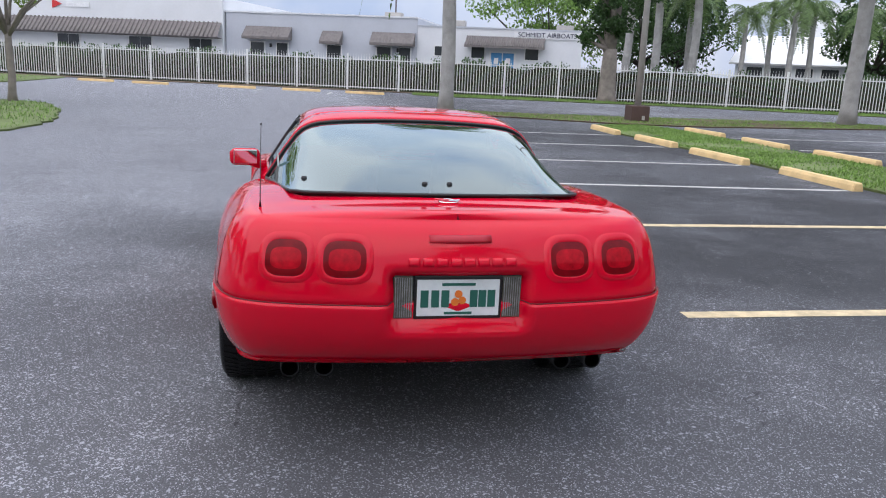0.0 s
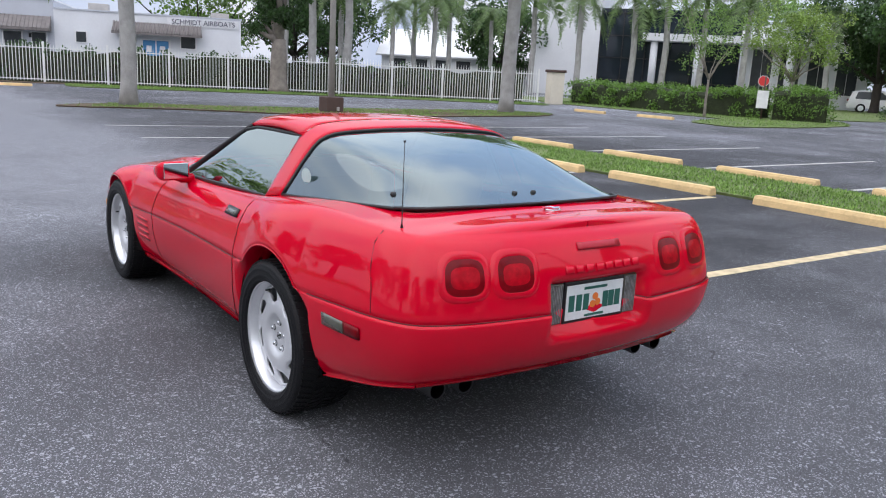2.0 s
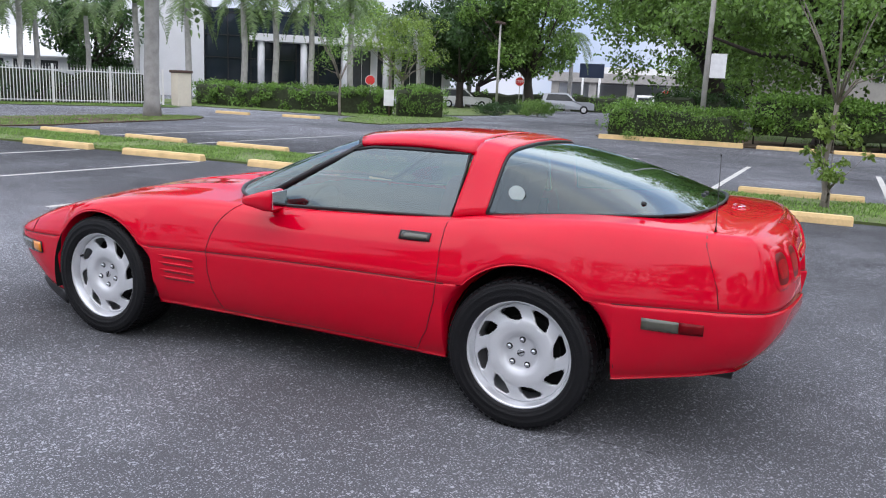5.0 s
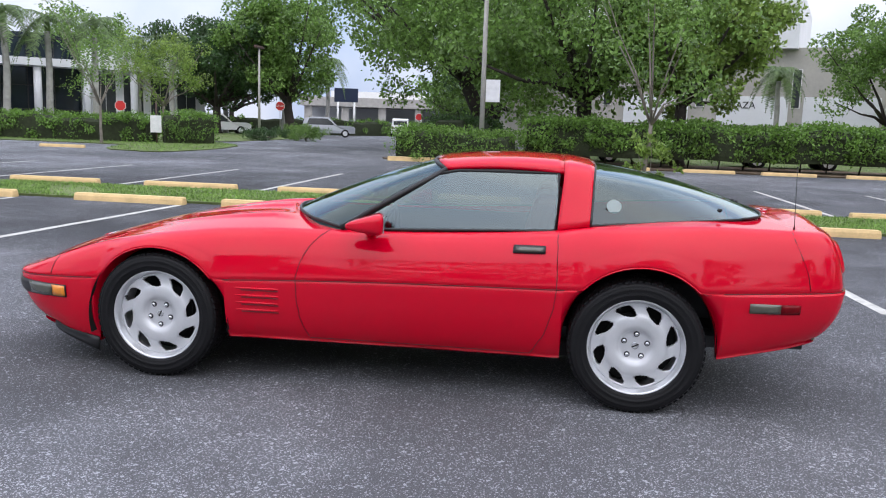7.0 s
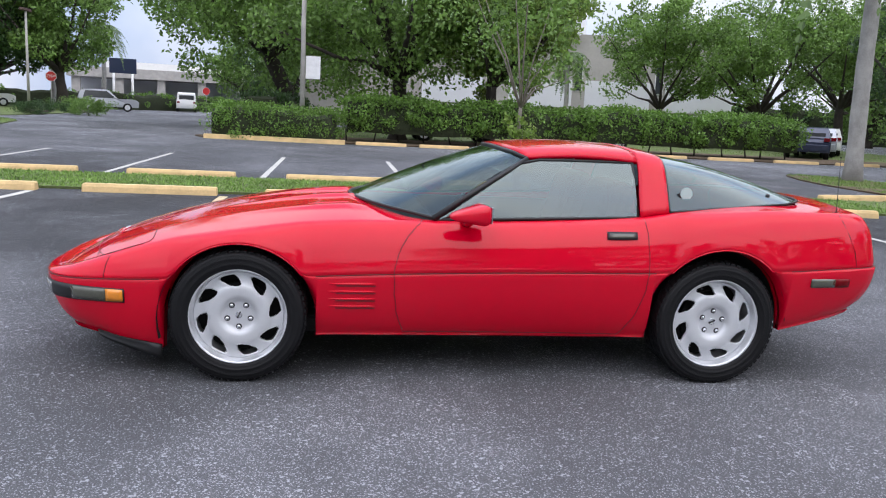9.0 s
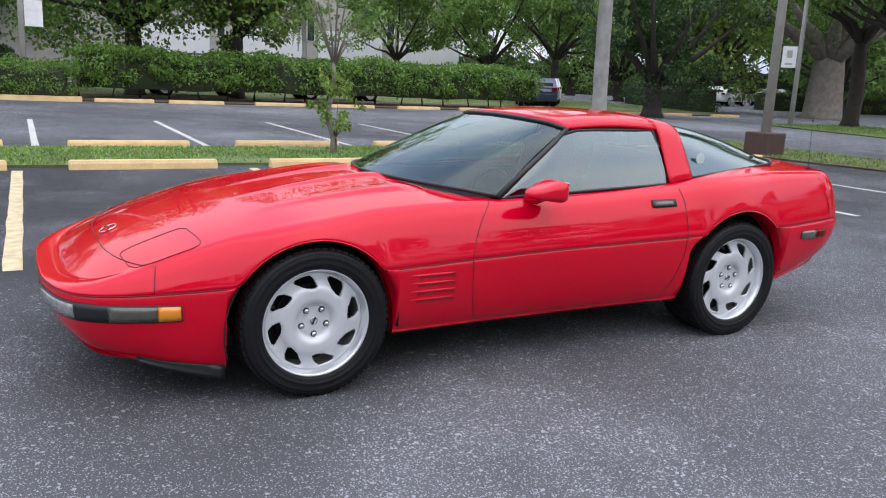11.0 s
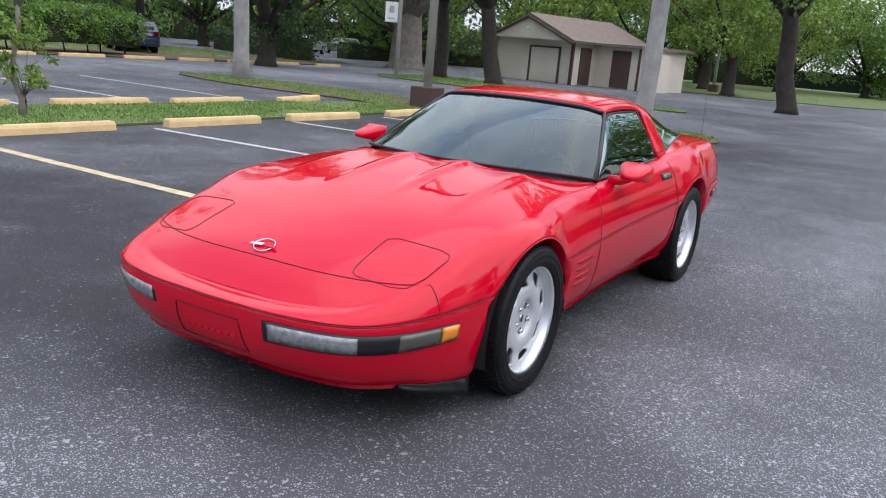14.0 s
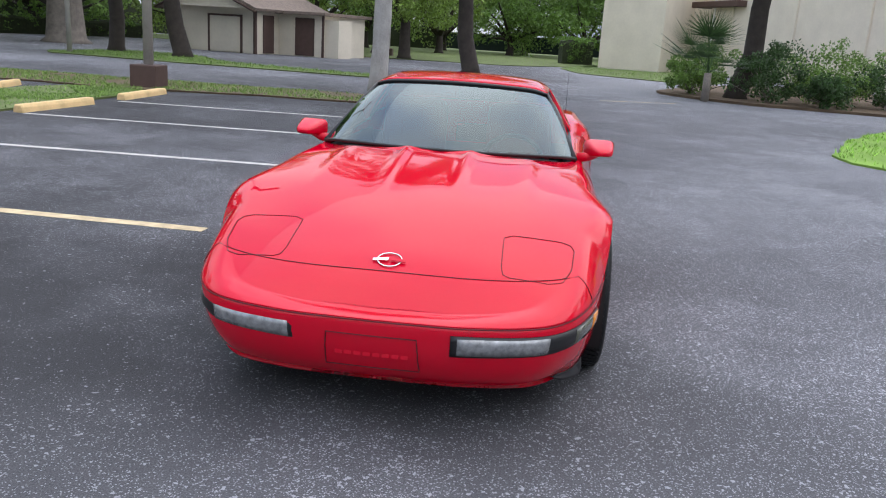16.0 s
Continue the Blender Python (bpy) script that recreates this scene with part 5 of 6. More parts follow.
pk_me.materials.append(WHITE_METAL)
post_bm = box_bm((-.045, -.045, 0), (.05, .05, 1.86), .008, 1)
post_me = bpy.data.meshes.new("post")
post_bm.to_mesh(post_me)
post_bm.free()
post_me.materials.append(WHITE_METAL)
for z in (.16, 1.58):
    box("rail", (0, -.02, z - .022), (FL, .02, z + .022), WHITE_METAL, fence)
k = 0
far_v, far_f = [], []
sx = 0.0
while sx < FL:
    if k % 19 == 0:
        o = new("post", post_me)
        o.parent, o.location = fence, (sx, 0, 0)
    elif k < 318:
        o = new("picket", pk_me)
        o.parent, o.location = fence, (sx, -.022, 0)
    else:
        b = len(far_v)
        for z in (.10, 1.86):
            far_v += [(sx - .017, -.04, z), (sx + .017, -.04, z), (sx + .017, -.005, z), (sx - .017, -.005, z)]
        far_f += [(b, b + 1, b + 5, b + 4), (b + 1, b + 2, b + 6, b + 5), (b + 2, b + 3, b + 7, b + 6), (b + 3, b, b + 4, b + 7), (b + 4, b + 5, b + 6, b + 7)]
    sx += .145
    k += 1
tagged(piece("far_pickets", far_v, far_f, WHITE_METAL, fence), kind="stuff")
pil = thing("gate_pillar", "cream stucco pillar with a brown cap at the end of the fence", "pillar", "", pose(29.0, 29.0, 0, 0, 0, FROT))
box("shaft", (-.38, -.38, 0), (.38, .38, 1.72), CREAM_WALL, pil, "", .02)
box("cap", (-.45, -.45, 1.72), (.45, .45, 1.86), BROWN, pil, "", .03)
hb = [FA + FU * s - FN * 1.1 for s in np.linspace(.6, FL - 1, 12)]
hedge("fence_hedge", [(p.x, p.y) for p in hb], 1.0, 1.62, "dark hedge with small white blossoms behind the fence", 14000, .15, LEAF_DARK)


# ---- posts, signs ----
def lamp_post(x, y, label, h=8.0, arm=0.0, base_h=.5, banner=False, rot=0):
    t = thing("lamp_post", label, "lamp post", "", pose(x, y, 0, 0, 0, rot))
    if base_h:
        box("footing", (-.29, -.29, 0), (.29, .29, base_h), BROWN, t, "square brown footing", .025)
    rod("pole", [(0, 0, base_h), (0, 0, h)], [.105, .07], CONCRETE, t, "slender concrete pole", 10)
    box("head", (-.75, -.14, h - .12), (.75, .14, h + .06), BROWN, t, "twin lamp head", .03)
    if base_h > .3:
        box("outlet_box", (.04, -.33, .08), (.12, -.29, .2), CONCRETE, t)
    return t


lamp_post(9.85, 18.7, "concrete lamp post on a square brown footing in the grass", 9)
lamp_post(7.95, -11.75, "concrete lamp post on a square brown footing beside a wheel stop", 9)
lamp_post(53.6, 21.0, "tall brown lamp post by the exit drive", 6.6, base_h=.1)
lamp_post(39.1, -23.3, "twin-headed lamp post before the beige building", 6.2, base_h=.1)
lamp_post(10.6, -51.0, "thin lamp post with a brown footing on the lawn", 9)


def banner_pole(x, y, rot):
    t = thing("banner_pole", "weathered pole with a white event banner", "banner pole", "", pose(x, y, 0, 0, 0, rot))
    rod("pole", [(0, 0, 0), (0, 0, 8)], [.10, .075], CONCRETE, t, "", 10)
    b = box("banner", (-.62, -.012, 2.25), (-.10, .012, 3.05), SIGN_WHITE, t, "white banner with a faint grey mark", .006)
    for z0, z1, x0, x1 in ((2.62, 2.9, -.46, -.26), (2.36, 2.42, -.5, -.22)):
        box("banner_mark", (x0, -.017, z0), (x1, -.013, z1), CONCRETE, b)
    for z in (2.25, 3.05):
        rod("arm", [(0, 0, z), (-.64, 0, z)], .012, CONCRETE, t)
    return t


banner_pole(25.25, 1.85, 90)
copy = banner_pole(17.7, -24.6, 215)


def stop_sign(x, y, rot, s=1.0):
    t = thing("stop_sign", "red octagonal stop sign on a metal post", "road sign", "stop signs", pose(x, y, 0, 0, 0, rot))
    rod("post", [(0, 0, 0), (0, 0, 2.9 * s)], .03, CONCRETE, t)
    for nm, r, d, mt in (("border", .40, .0, SIGN_WHITE), ("face", .365, -.006, SIGN_RED)):
        v = [(r * math.cos(a), -.04 + d, 2.45 * s + r * math.sin(a)) for a in [math.pi / 8 + k * math.pi / 4 for k in range(8)]]
        ob = piece(nm, v, [tuple(range(8))], mt, t)
        ob.modifiers.new("thickness", "SOLIDIFY").thickness = .006
    return t


def word(text, size, material, m, name, label, parent=None):
    c = bpy.data.curves.new(name, "FONT")
    c.body, c.size, c.extrude, c.align_x, c.align_y = text, size, .012, "CENTER", "CENTER"
    ob = new(name, c)
    dg = bpy.context.evaluated_depsgraph_get()
    me = bpy.data.meshes.new_from_object(ob.evaluated_get(dg))
    bpy.data.objects.remove(ob)
    bpy.data.curves.remove(c)
    me.materials.clear()
    me.materials.append(material)
    o = new(name, me)
    o.matrix_basis = m
    if parent is not None:
        o.parent = parent
    return tagged(o, label)


ss = stop_sign(60.0, 21.6, -72)
word("STOP", .26, SIGN_WHITE, pose(0, -.056, 2.45, 90), "lettering", "white lettering", ss)
stop_sign(78, 13, -75, .85)
stop_sign(50, 30, -60, .8)
ps = thing("notice_sign", "small white notice on a post at the hedge", "sign", "", pose(31.7, 17.9, 0, 0, 0, -62))
rod("post", [(0, 0, 0), (0, 0, 2.0)], .035, BROWN, ps)
box("panel", (-.28, -.05, .55), (.22, -.03, 1.35), SIGN_WHITE, ps, "plain white panel", .01)


# ---- buildings ----
def wall_box(name, lo, hi, material, parent, label=""):
    return box(name, lo, hi, material, parent, label)


def window_at(parent, x0, x1, z0, z1, y=0.0, frame=.06, panes=1, material=None):
    """A window set into a front wall that faces -y."""
    wdw = box("window", (x0 - frame, y - .05, z0 - frame), (x1 + frame, y + .06, z1 + frame), WHITE_METAL, parent)
    n = panes
    for k in range(n):
        a = x0 + (x1 - x0) * k / n
        b = x0 + (x1 - x0) * (k + 1) / n
        box("pane", (a + .02, y - .075, z0), (b - .02, y - .055, z1), material or WINDOW_DARK, wdw)
    return wdw


def awning(parent, x0, x1, z0, z1, out=.9):
    v = [(x0, -.05, z1), (x1, -.05, z1), (x1, -out, z0 + .18), (x0, -out, z0 + .18), (x0, -out, z0), (x1, -out, z0), (x0, -.05, z0), (x1, -.05, z0)]
    aw = piece("awning", v, [(0, 1, 2, 3), (3, 2, 5, 4), (0, 3, 4, 6), (1, 7, 5, 2), (6, 4, 5, 7)], AWNING, parent, "grey-brown slatted awning")
    n = int((x1 - x0) / .22)
    for k in range(n + 1):
        x = x0 + (x1 - x0) * k / n
        rod("batten", [(x, -.04, z1 + .01), (x, -out - .01, z0 + .19), (x, -out - .012, z0)], .018, AWNING, aw, "", 5)


BP = Vector((17.9, 47.1, 0))
BM = Matrix.Translation(BP) @ pose(0, 0, 0, 0, 0, math.degrees(math.atan2(-.323, .946)))
shop = thing("workshop_building", "low pale grey stucco workshop building with awnings and blue doors", "building", "", BM)
wall_box("wall", (-10.8, 0, 0), (.2, 14, 3.95), WHITE_WALL, shop)
wall_box("wall", (-24.4, .02, 0), (-10.8, 14, 4.45), GREY_WALL, shop)
box("parapet_cap", (-10.8, -.06, 3.95), (.26, 14, 4.05), GREY_WALL, shop)
box("parapet_cap", (-24.5, -.05, 4.45), (-10.8, 14, 4.56), WHITE_WALL, shop)
box("door_surround", (-5.9, -.06, .1), (-4.1, .0, 2.5), WHITE_METAL, shop)
for x in (-5.75, -4.95):
    d = box("door", (x, -.09, .1), (x + .72, -.05, 2.42), BLUE_DOOR, shop, "bright blue door", .01)
    box("pane", (x + .2, -.1, 1.7), (x + .5, -.088, 2.1), SIGN_WHITE, d)
window_at(shop, -7.1, -6.2, 2.05, 2.75)
window_at(shop, -3.5, -2.6, 2.05, 2.75)
window_at(shop, -9.6, -9.0, 2.1, 2.7)
for a, b, z0 in ((-22.9, -19.6, 2.7), (-17.4, -16.0, 2.55), (-13.9, -10.95, 2.6)):
    awning(shop, a, b, z0, z0 + .88)
    window_at(shop, a + .3, a + 1.3, 1.3, 2.5)
    if b - a > 2:
        window_at(shop, b - 1.1, b - .3, 1.0, 2.5)
        box("wall_lamp", (a + 1.7, -.12, 2.2), (a + 1.85, 0, 2.45), BLACK, shop)
v = [(-7.4, -.05, 3.45), (-2.3, -.05, 3.45), (-2.2, -.95, 2.85), (-7.5, -.95, 2.85), (-2.2, -.95, 2.72), (-7.5, -.95, 2.72), (-7.4, -.05, 2.8), (-2.3, -.05, 2.8)]
can = piece("canopy", v, [(0, 1, 2, 3), (3, 2, 4, 5), (0, 3, 5, 6), (1, 7, 4, 2), (6, 5, 4, 7)], AWNING, shop, "tiled canopy over the doors")
for k in range(34):
    x = -7.4 + k * .155
    rod("canopy_tile", [(x, -.03, 3.47), (x, -.97, 2.86)], .05, AWNING, can, "", 6)
sg_ = box("sign_board", (-4.3, -.08, 3.42), (.05, -.01, 3.88), SIGN_WHITE, shop, "white sign board")
word("SCHMIDT AIRBOATS", .42, SIGN_BLACK, pose(-2.1, -.1, 3.65, 90), "sign_lettering", "dark blue lettering on a white board", shop)
for x, y, z in ((-9.2, 3, 4.05), (-14, 4, 4.5), (-1.6, 4, 4.0)):
    box("roof_unit", (x, y, z), (x + 1.2, y + 1, z + .55), CONCRETE, shop, "", .03)
rod("roof_mast", [(-13.4, 5, 4.4), (-13.4, 5, 8)], .05, BROWN, shop)
store = thing("store_building", "white flat-roofed store with a long tiled mansard", "building", "", BM)
wall_box("wall", (-60, -.3, 0), (-24.5, 14, 5.4), WHITE_WALL, store)
v = [(-60, -.32, 3.7), (-24.6, -.32, 3.7), (-24.5, -1.3, 2.7), (-60, -1.3, 2.7), (-24.5, -.32, 2.6), (-60, -.32, 2.6)]
man = piece("mansard", v, [(0, 1, 2, 3), (3, 2, 4, 5)], AWNING, store, "dark tiled mansard")
for k in range(110):
    x = -59.8 + k * .32
    rod("roof_tile", [(x, -.3, 3.72), (x, -1.33, 2.7)], .07, AWNING, man, "", 5)
for x in (-55, -46, -37, -31.5, -27):
    window_at(store, x, x + 1.7, 1.4, 2.55, -.3, .06, 2)
v, f = lathe([(0, -.02), (.35, -.02), (.35, .02)], 3)
piece("store_mark", [(-37 + p[1] * 1.4, -.36 + p[0], 4.6 + p[2]) for p in v], f, SIGN_RED, store, "red mark on the wall")
box("store_sign", (-36.2, -.36, 4.4), (-34.4, -.31, 4.75), SIGN_WHITE, store)

wa = thing("warehouse", "long white warehouse with a low metal roof beyond palms", "building", "", Matrix.Translation((42.5, 62.3, 0)) @ pose(0, 0, 0, 0, 0, -39.5))
wall_box("wall", (-4, 0, 0), (14.5, 12, 2.95), WHITE_WALL, wa)
v = [(-4.5, -.6, 2.85), (15, -.6, 2.85), (15, 7, 5.6), (-4.5, 7, 5.6), (15, 14, 3), (-4.5, 14, 3)]
rf = piece("roof", v, [(0, 1, 2, 3), (3, 2, 4, 5)], WHITE_METAL, wa, "white ribbed metal roof")
rf.modifiers.new("thickness", "SOLIDIFY").thickness = .15
for k in range(8):
    window_at(wa, -3 + k * 2.1, -1.6 + k * 2.1, 1.75, 2.5, 0, .08, 1)
wall_box("rear_block", (-2, 16, 0), (30, 30, 9.5), WHITE_WALL, wa)

off = thing("office_building", "office block of dark mirrored glass framed in white", "building", "", Matrix.Translation((50.7, 47.3, 0)) @ pose(0, 0, 0, 0, 0, -51.4))
wall_box("wall", (-5.5, .3, 0), (.2, 14, 10.5), WHITE_WALL, off)
wall_box("wall", (.2, .6, 0), (12, 14, 7.6), DARK_GLASS, off, "dark glass curtain wall")
wall_box("wall", (12, 0, 0), (22, 14, 6.6), WHITE_WALL, off)
for k in range(7):
    box("mullion", (.2 + k * 1.95, .5, 0), (.28 + k * 1.95, .62, 7.6), BLACK, off)
for k in range(4):
    box("transom", (.2, .5, 1.5 + k * 1.9), (12, .62, 1.58 + k * 1.9), BLACK, off)
for k in range(4):
    rod("column", [(5 + k * 3.6, -1.5, 0), (5 + k * 3.6, -1.5, 5)], .3, WHITE_WALL, off)
box("canopy", (4, -2, 4.9), (18, 1, 5.5), WHITE_WALL, off)
for k in range(4):
    window_at(off, 13 + k * 2.2, 14.6 + k * 2.2, 1.2, 4.6, 0, .08, 2)

deck = thing("overpass_building", "low concrete building with a deep shaded carport", "building", "", Matrix.Translation((106, 30, 0)) @ pose(0, 0, 0, 0, 0, -78))
wall_box("slab", (-4, -4, 3.4), (30, 12, 4.6), CONCRETE, deck)
wall_box("wall", (-4, 8, 0), (30, 12, 3.4), WHITE_WALL, deck)
for k in range(6):
    box("column", (-3.5 + k * 5, -3.5, 0), (-2.5 + k * 5, -2.6, 3.4), CONCRETE, deck)
box("roof_rail", (0, -2, 4.6), (26, -1.9, 5.5), WHITE_METAL, deck)
bb = thing("roadside_sign", "dark blue roadside sign on white posts", "sign", "", pose(83, 22, 0, 0, 0, -75))
box("panel", (-1.3, -.1, 3.5), (1.3, .1, 5.0), NAVY_CAR, bb, "", .03)
for x in (-.9, .9):
    rod("post", [(x, 0, 0), (x, 0, 3.5)], .12, WHITE_METAL, bb)

plaza = thing("plaza_building", "two-storey beige concrete plaza building with white panels", "building", "", Matrix.Translation((52.6, -10.0, 0)) @ pose(0, 0, 0, 0, 0, -109))
wall_box("wall", (-14, 0, 0), (16, 14, 7.0), TAN_WALL, plaza)
wall_box("tower", (-16, -.8, 6.9), (6.4, 12, 10.4), WHITE_WALL, plaza, "overhanging white upper storey")
for k in range(4):
    window_at(plaza, -13 + k * 4.4, -10.5 + k * 4.4, 7.6, 9.2, -.8, .08, 2)
for x in (-4.6, 1.7, 7.0, 12.4):
    box("white_panel", (x, -.12, 2.0), (x + 4.4, -.0, 3.9), WHITE_WALL, plaza, "", .01)
    window_at(plaza, x + .2, x + 4.2, .6, 1.8, 0, .05, 3)
for x in (-6, .4, 6.35, 11.8):
    window_at(plaza, x - .1, x + .4, 3.2, 5.6, 0, .04)
word("PLAZA", .62, BLACK, pose(3.2, -.14, 3.3, 90), "sign_lettering", "dark lettering on a white panel", plaza)

shed = thing("garage_shed", "cream stucco shed with a brown shingle gable roof", "shed", "", Matrix.Translation((20.3, -38.6, 0)) @ pose(0, 0, 0, 0, 0, 180 - 17.5))
W_ = 5.7
wall_box("wall", (0, .0, 0), (W_, 6.2, 2.35), CREAM_WALL, shed)
gv = [(0, .0, 2.35), (W_, .0, 2.35), (W_ / 2, .0, 3.4), (0, 6.2, 2.35), (W_, 6.2, 2.35), (W_ / 2, 6.2, 3.4)]
piece("gable", gv, [(0, 1, 2), (3, 5, 4)], CREAM_WALL, shed)
for a, b in ((-.5, W_ / 2), (W_ + .5, W_ / 2)):
    v = [(a, -.7, 2.18), (b, -.7, 3.52), (b, 6.6, 3.52), (a, 6.6, 2.18)]
    rf = piece("roof_slope", v, [(0, 1, 2, 3)], ROOF, shed, "brown shingle roof slope")
    rf.modifiers.new("thickness", "SOLIDIFY").thickness = .14
    rod("fascia", [(a, -.72, 2.12), (b, -.72, 3.46)], .06, BROWN, shed, "", 4)
piece("eave_panel", [(-.4, -.6, 2.28), (W_ + .4, -.6, 2.28), (W_ / 2, -.6, 3.4)], [(0, 1, 2)], CREAM_WALL, shed)
gd = box("garage_door", (2.7, -.05, .05), (4.75, .0, 1.85), CREAM_WALL, shed, "cream overhead door in a brown frame", .01)
for lo, hi in (((2.6, -.09, 0), (2.7, .0, 1.95)), ((4.75, -.09, 0), (4.85, .0, 1.95)), ((2.6, -.09, 1.85), (4.85, .0, 1.95))):
    box("door_frame", lo, hi, BROWN, gd)
box("corner_trim", (W_ - .12, -.06, 0), (W_ + .03, .08, 2.3), BROWN, shed)
box("side_door", (W_, .6, .05), (W_ + .06, 1.5, 2.0), BROWN, shed, "brown side door", .01)
wall_box("annexe", (W_, 2.0, 0), (W_ + 2.9, 6.2, 2.15), CREAM_WALL, shed)
box("annexe_roof", (W_ - .1, 1.6, 2.15), (W_ + 3.2, 6.5, 2.32), ROOF, shed, "flat brown roof edge", .02)
box("annexe_door", (W_ + 1.1, 1.94, .05), (W_ + 2.3, 2.0, 2.0), BROWN, shed, "brown double door", .01)
box("corner_trim", (W_ + 2.8, 1.93, 0), (W_ + 2.92, 2.0, 2.15), BROWN, shed)
wall_box("white_bay", (W_ + 2.9, 2.1, 0), (W_ + 3.75, 3.4, 1.95), CREAM_WALL, shed)
box("wall_lamp", (W_ / 2 - .1, -.66, 2.75), (W_ / 2 + .1, -.6, 2.9), WHITE_METAL, shed, "", .02)

villa = thing("stucco_building", "tall cream stucco building with a recessed entrance", "building", "", Matrix.Translation((-11.4, -58, 0)) @ pose(0, 0, 0, 0, 0, 180 - 24))
wall_box("wall", (-5.6, -6, 0), (-1.2, 10, 9), CREAM_WALL, villa)
wall_box("wall", (-1.2, 1.2, 0), (2.6, 10, 9), CREAM_WALL, villa, "recessed entrance wall")
v2 = thing("stucco_wing", "cream stucco wing behind a planting bed", "building", "", Matrix.Translation((-11.4, -56, 0)) @ pose(0, 0, 0, 0, 0, 112))
wall_box("wall", (0, 0, 0), (34, 9, 8), CREAM_WALL, v2)
box("eave", (-1.6, -.7, 4.6), (4.0, 1, 5.0), BROWN, v2, "dark brown entrance eave", .03)
for x in (2.5, 9, 15):
    box("pilaster", (x, -.12, 0), (x + .25, .05, 8), CREAM_WALL, v2, "", .02)
box("wall_lamp", (1.2, -.25, 2.5), (1.45, 0, 3.2), BLACK, v2, "black wall lantern", .03)
box("downpipe", (.4, -.1, 0), (.5, 0, 7), WHITE_METAL, v2)

far = thing("tennis_fence", "dark green screened fence across the lawn", "fence", "", pose(5, -100, 0))
box("screen", (-70, -.03, .2), (50, .03, 2.2), plain("dark_green_screen", (.02, .035, .03), .9), far)
for k in range(20):
    rod("post", [(-70 + k * 6.3, 0, 0), (-70 + k * 6.3, 0, 2.4)], .05, BROWN, far)
stripe(12, -44.2, 4, -46.5, .16, YELLOW, "kerb_line")


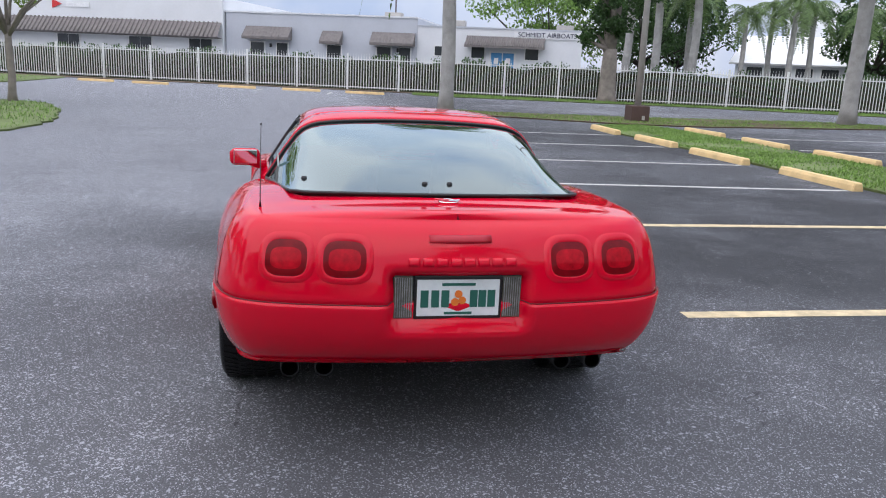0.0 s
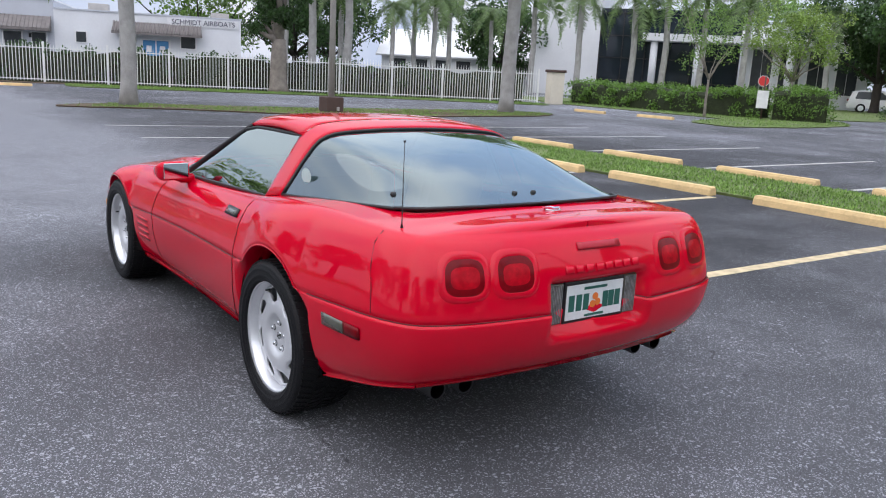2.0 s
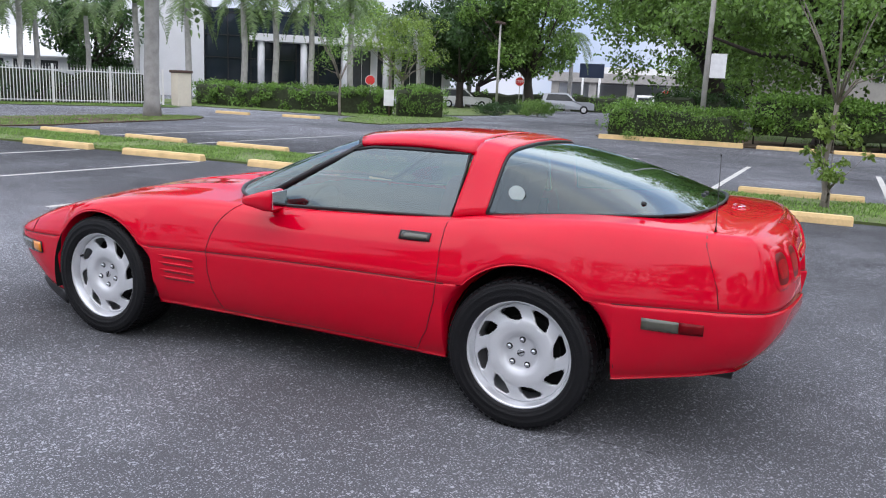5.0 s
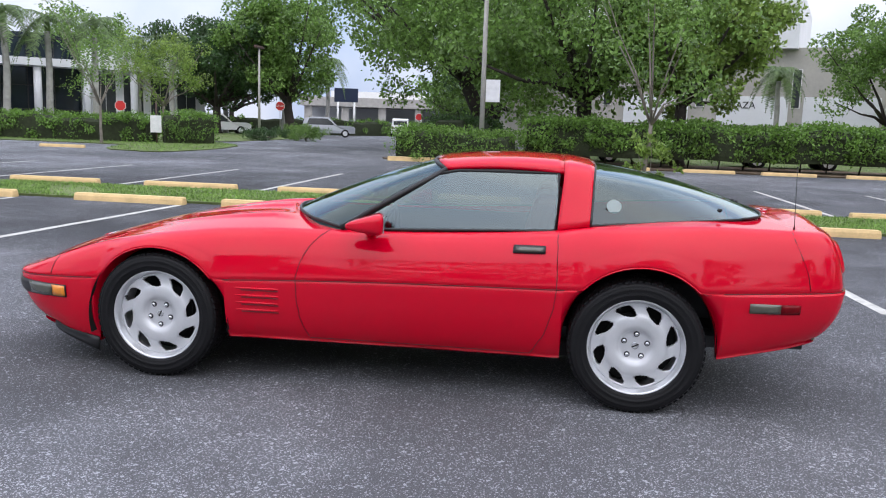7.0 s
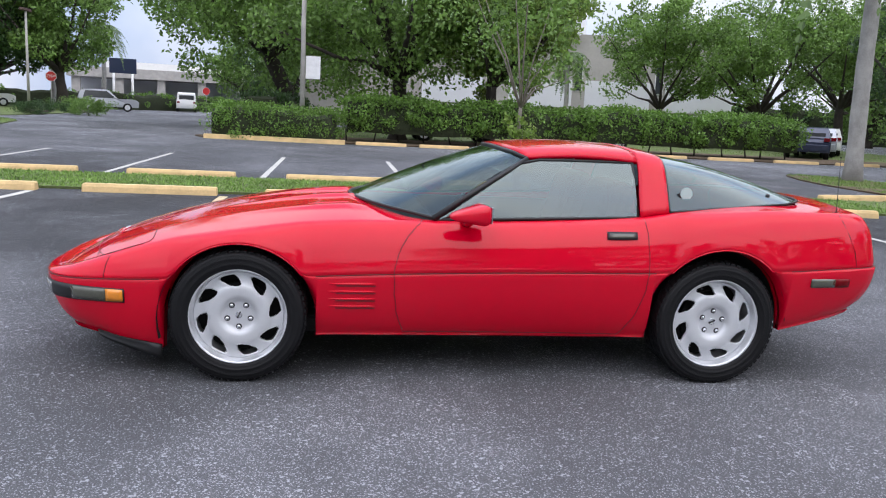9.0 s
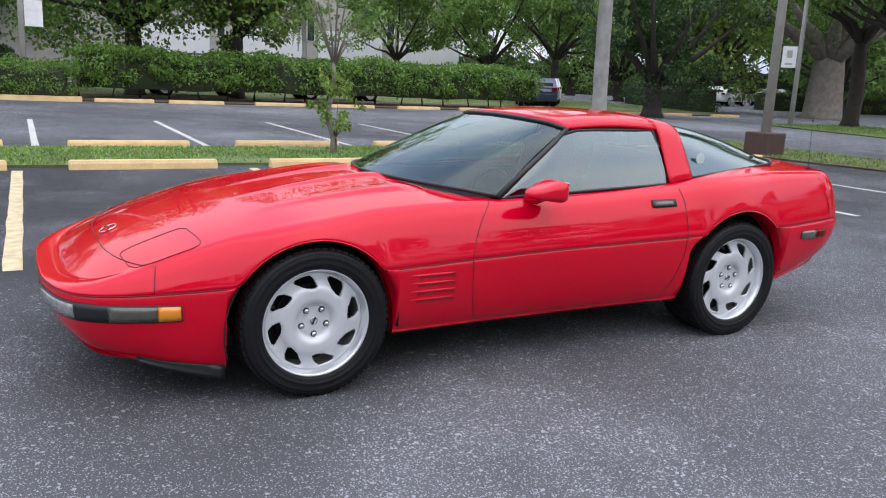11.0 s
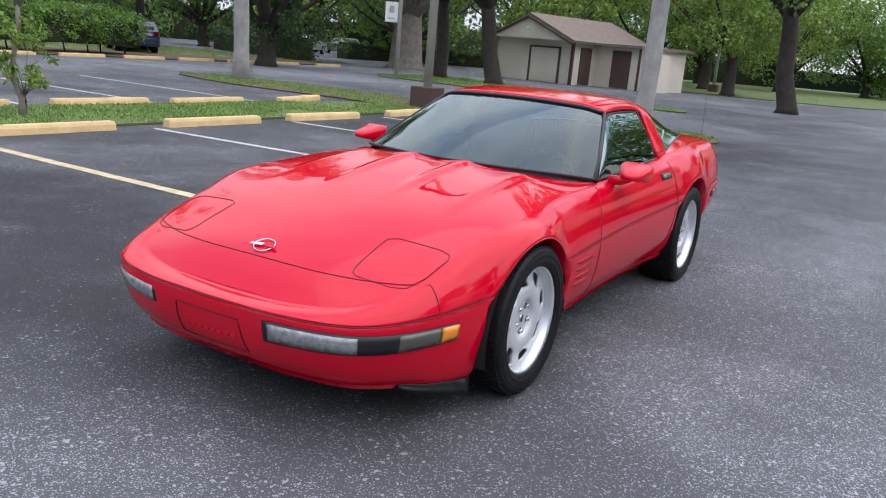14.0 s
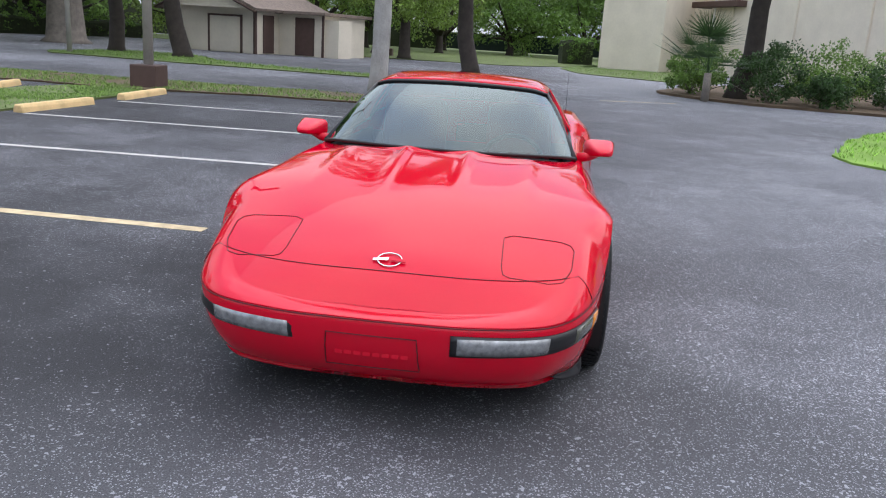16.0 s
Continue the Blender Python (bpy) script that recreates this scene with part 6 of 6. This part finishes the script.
# ---- parked cars in the distance ----
def far_car(name, label, m, paint, L=4.6, W=1.85, H=1.69, suv=True):
    t = thing(name, label, "car", "", m)
    prof = [(-.5, .35), (-.5, .78), (-.47, .92), (-.40, .97 if not suv else 1.0), (-.16, 1.0), (.0, H / 1.0), (.30, H), (.44, H * .93 if suv else H * .8), (.49, .98), (.5, .8), (.5, .35)]
    if not suv:
        prof[7] = (.34, H * .97)
        prof[8] = (.47, .95)
    secs = ((-1, .0, .86), (-.96, .03, .97), (0, .0, 1), (.96, .03, .97), (1, 0, .86))
    v = []
    for x, _, s in secs:
        for px_, z in prof:
            sh = 1 - .16 * max(0, (z - .95) / (H - .95)) if abs(x) > .5 else 1
            v.append((px_ * L * (s if abs(px_) > .45 else 1) ** .3, x * W / 2 * sh, z))
    n = len(prof)
    piece("body", v, grid_faces(5, n) + [tuple(range(n)), tuple(4 * n + i for i in range(n - 1, -1, -1)), tuple(k * n for k in range(5)), ] + [(k * n, (k + 1) * n, (k + 1) * n + n - 1, k * n + n - 1) for k in range(4)], paint, t)
    for sg in (-1, 1):
        y = sg * W / 2 * .93
        gv = [(-.13 * L, y * 1.0, 1.03), (.40 * L, y, 1.03), (.36 * L, y * .93, H - .12), (.02 * L, y * .93, H - .12)]
        ob = piece("side_window", [(a, b + sg * .02, c) for a, b, c in gv], [(0, 1, 2, 3)], WINDOW_DARK, t)
        ob.modifiers.new("thickness", "SOLIDIFY").thickness = .02
        for x in (-.31, .30):
            v2_, f2_ = lathe([(.0, .1), (.2, .11), (.34, .1), (.34, -.1)], 24)
            wv = piece("wheel", [(x * L + p[1], sg * (W / 2 - .1) + sg * p[0], .34 + p[2]) for p in v2_], f2_, RUBBER, t, "", True)
            v2_, f2_ = lathe([(.0, .125), (.21, .115)], 16)
            piece("hubcap", [(x * L + p[1], sg * (W / 2 - .1) + sg * p[0], .34 + p[2]) for p in v2_], f2_, ALLOY, wv)
        box("tail_lamp", (.47 * L, sg * W * .4 - .12, .85), (.503 * L, sg * W * .4 + .12, 1.0), LENS_RED, t)
        box("head_lamp", (-.503 * L, sg * W * .36 - .2, .7), (-.47 * L, sg * W * .36 + .2, .82), LENS_CLEAR, t)
    box("rear_window", (.455 * L, -W * .36, 1.05), (.475 * L, W * .36, H - .25), WINDOW_DARK, t)
    box("windscreen", (-.13 * L, -W * .36, 1.05), (-.05 * L, W * .36, H - .3), WINDOW_DARK, t)
    box("bumper", (.44 * L, -W * .45, .4), (.51 * L, W * .45, .7), paint, t, "", .03)
    return t


far_car("suv", "silver compact sport utility vehicle parked by the exit", pose(64.0, 18.6, 0, 0, 0, 105 - 180 + 180), SILVER)
far_car("suv", "white older sport utility vehicle leaving by the drive", pose(78.0, 14.9, 0, 0, 0, 190), WHITE_CAR, 4.6, 1.85, 1.85)
far_car("pickup", "white car behind the hedge near the office", pose(62, 27.5, 0, 0, 0, 120), WHITE_CAR, 4.8, 1.85, 1.7)
for k, (x, y, a, pt, lb) in enumerate(((30.6, -10.5, 88, MAROON_CAR, "dark red car behind the hedge"), (31.0, -4.5, 92, MAROON_CAR, "red car behind the hedge"), (30.4, -21.2, 150, NAVY_CAR, "dark blue car behind the hedge"), (33.4, -23.5, 150, SILVER, "silver car behind the hedge"),
                                       (47.6, -52.4, 170, NAVY_CAR, "black car on the far lot"), (42, -47, 110, WHITE_CAR, "white car on the far lot"), (46.5, -41.5, 140, NAVY_CAR, "dark blue car on the far lot"), (43.5, -53.5, 150, SILVER, "silver car on the far lot"), (36, -25.5, 150, WHITE_CAR, "white car by the hedge end"))):
    far_car("parked_car", lb, pose(x, y, 0, 0, 0, a), pt, 4.5, 1.8, 1.46, False)
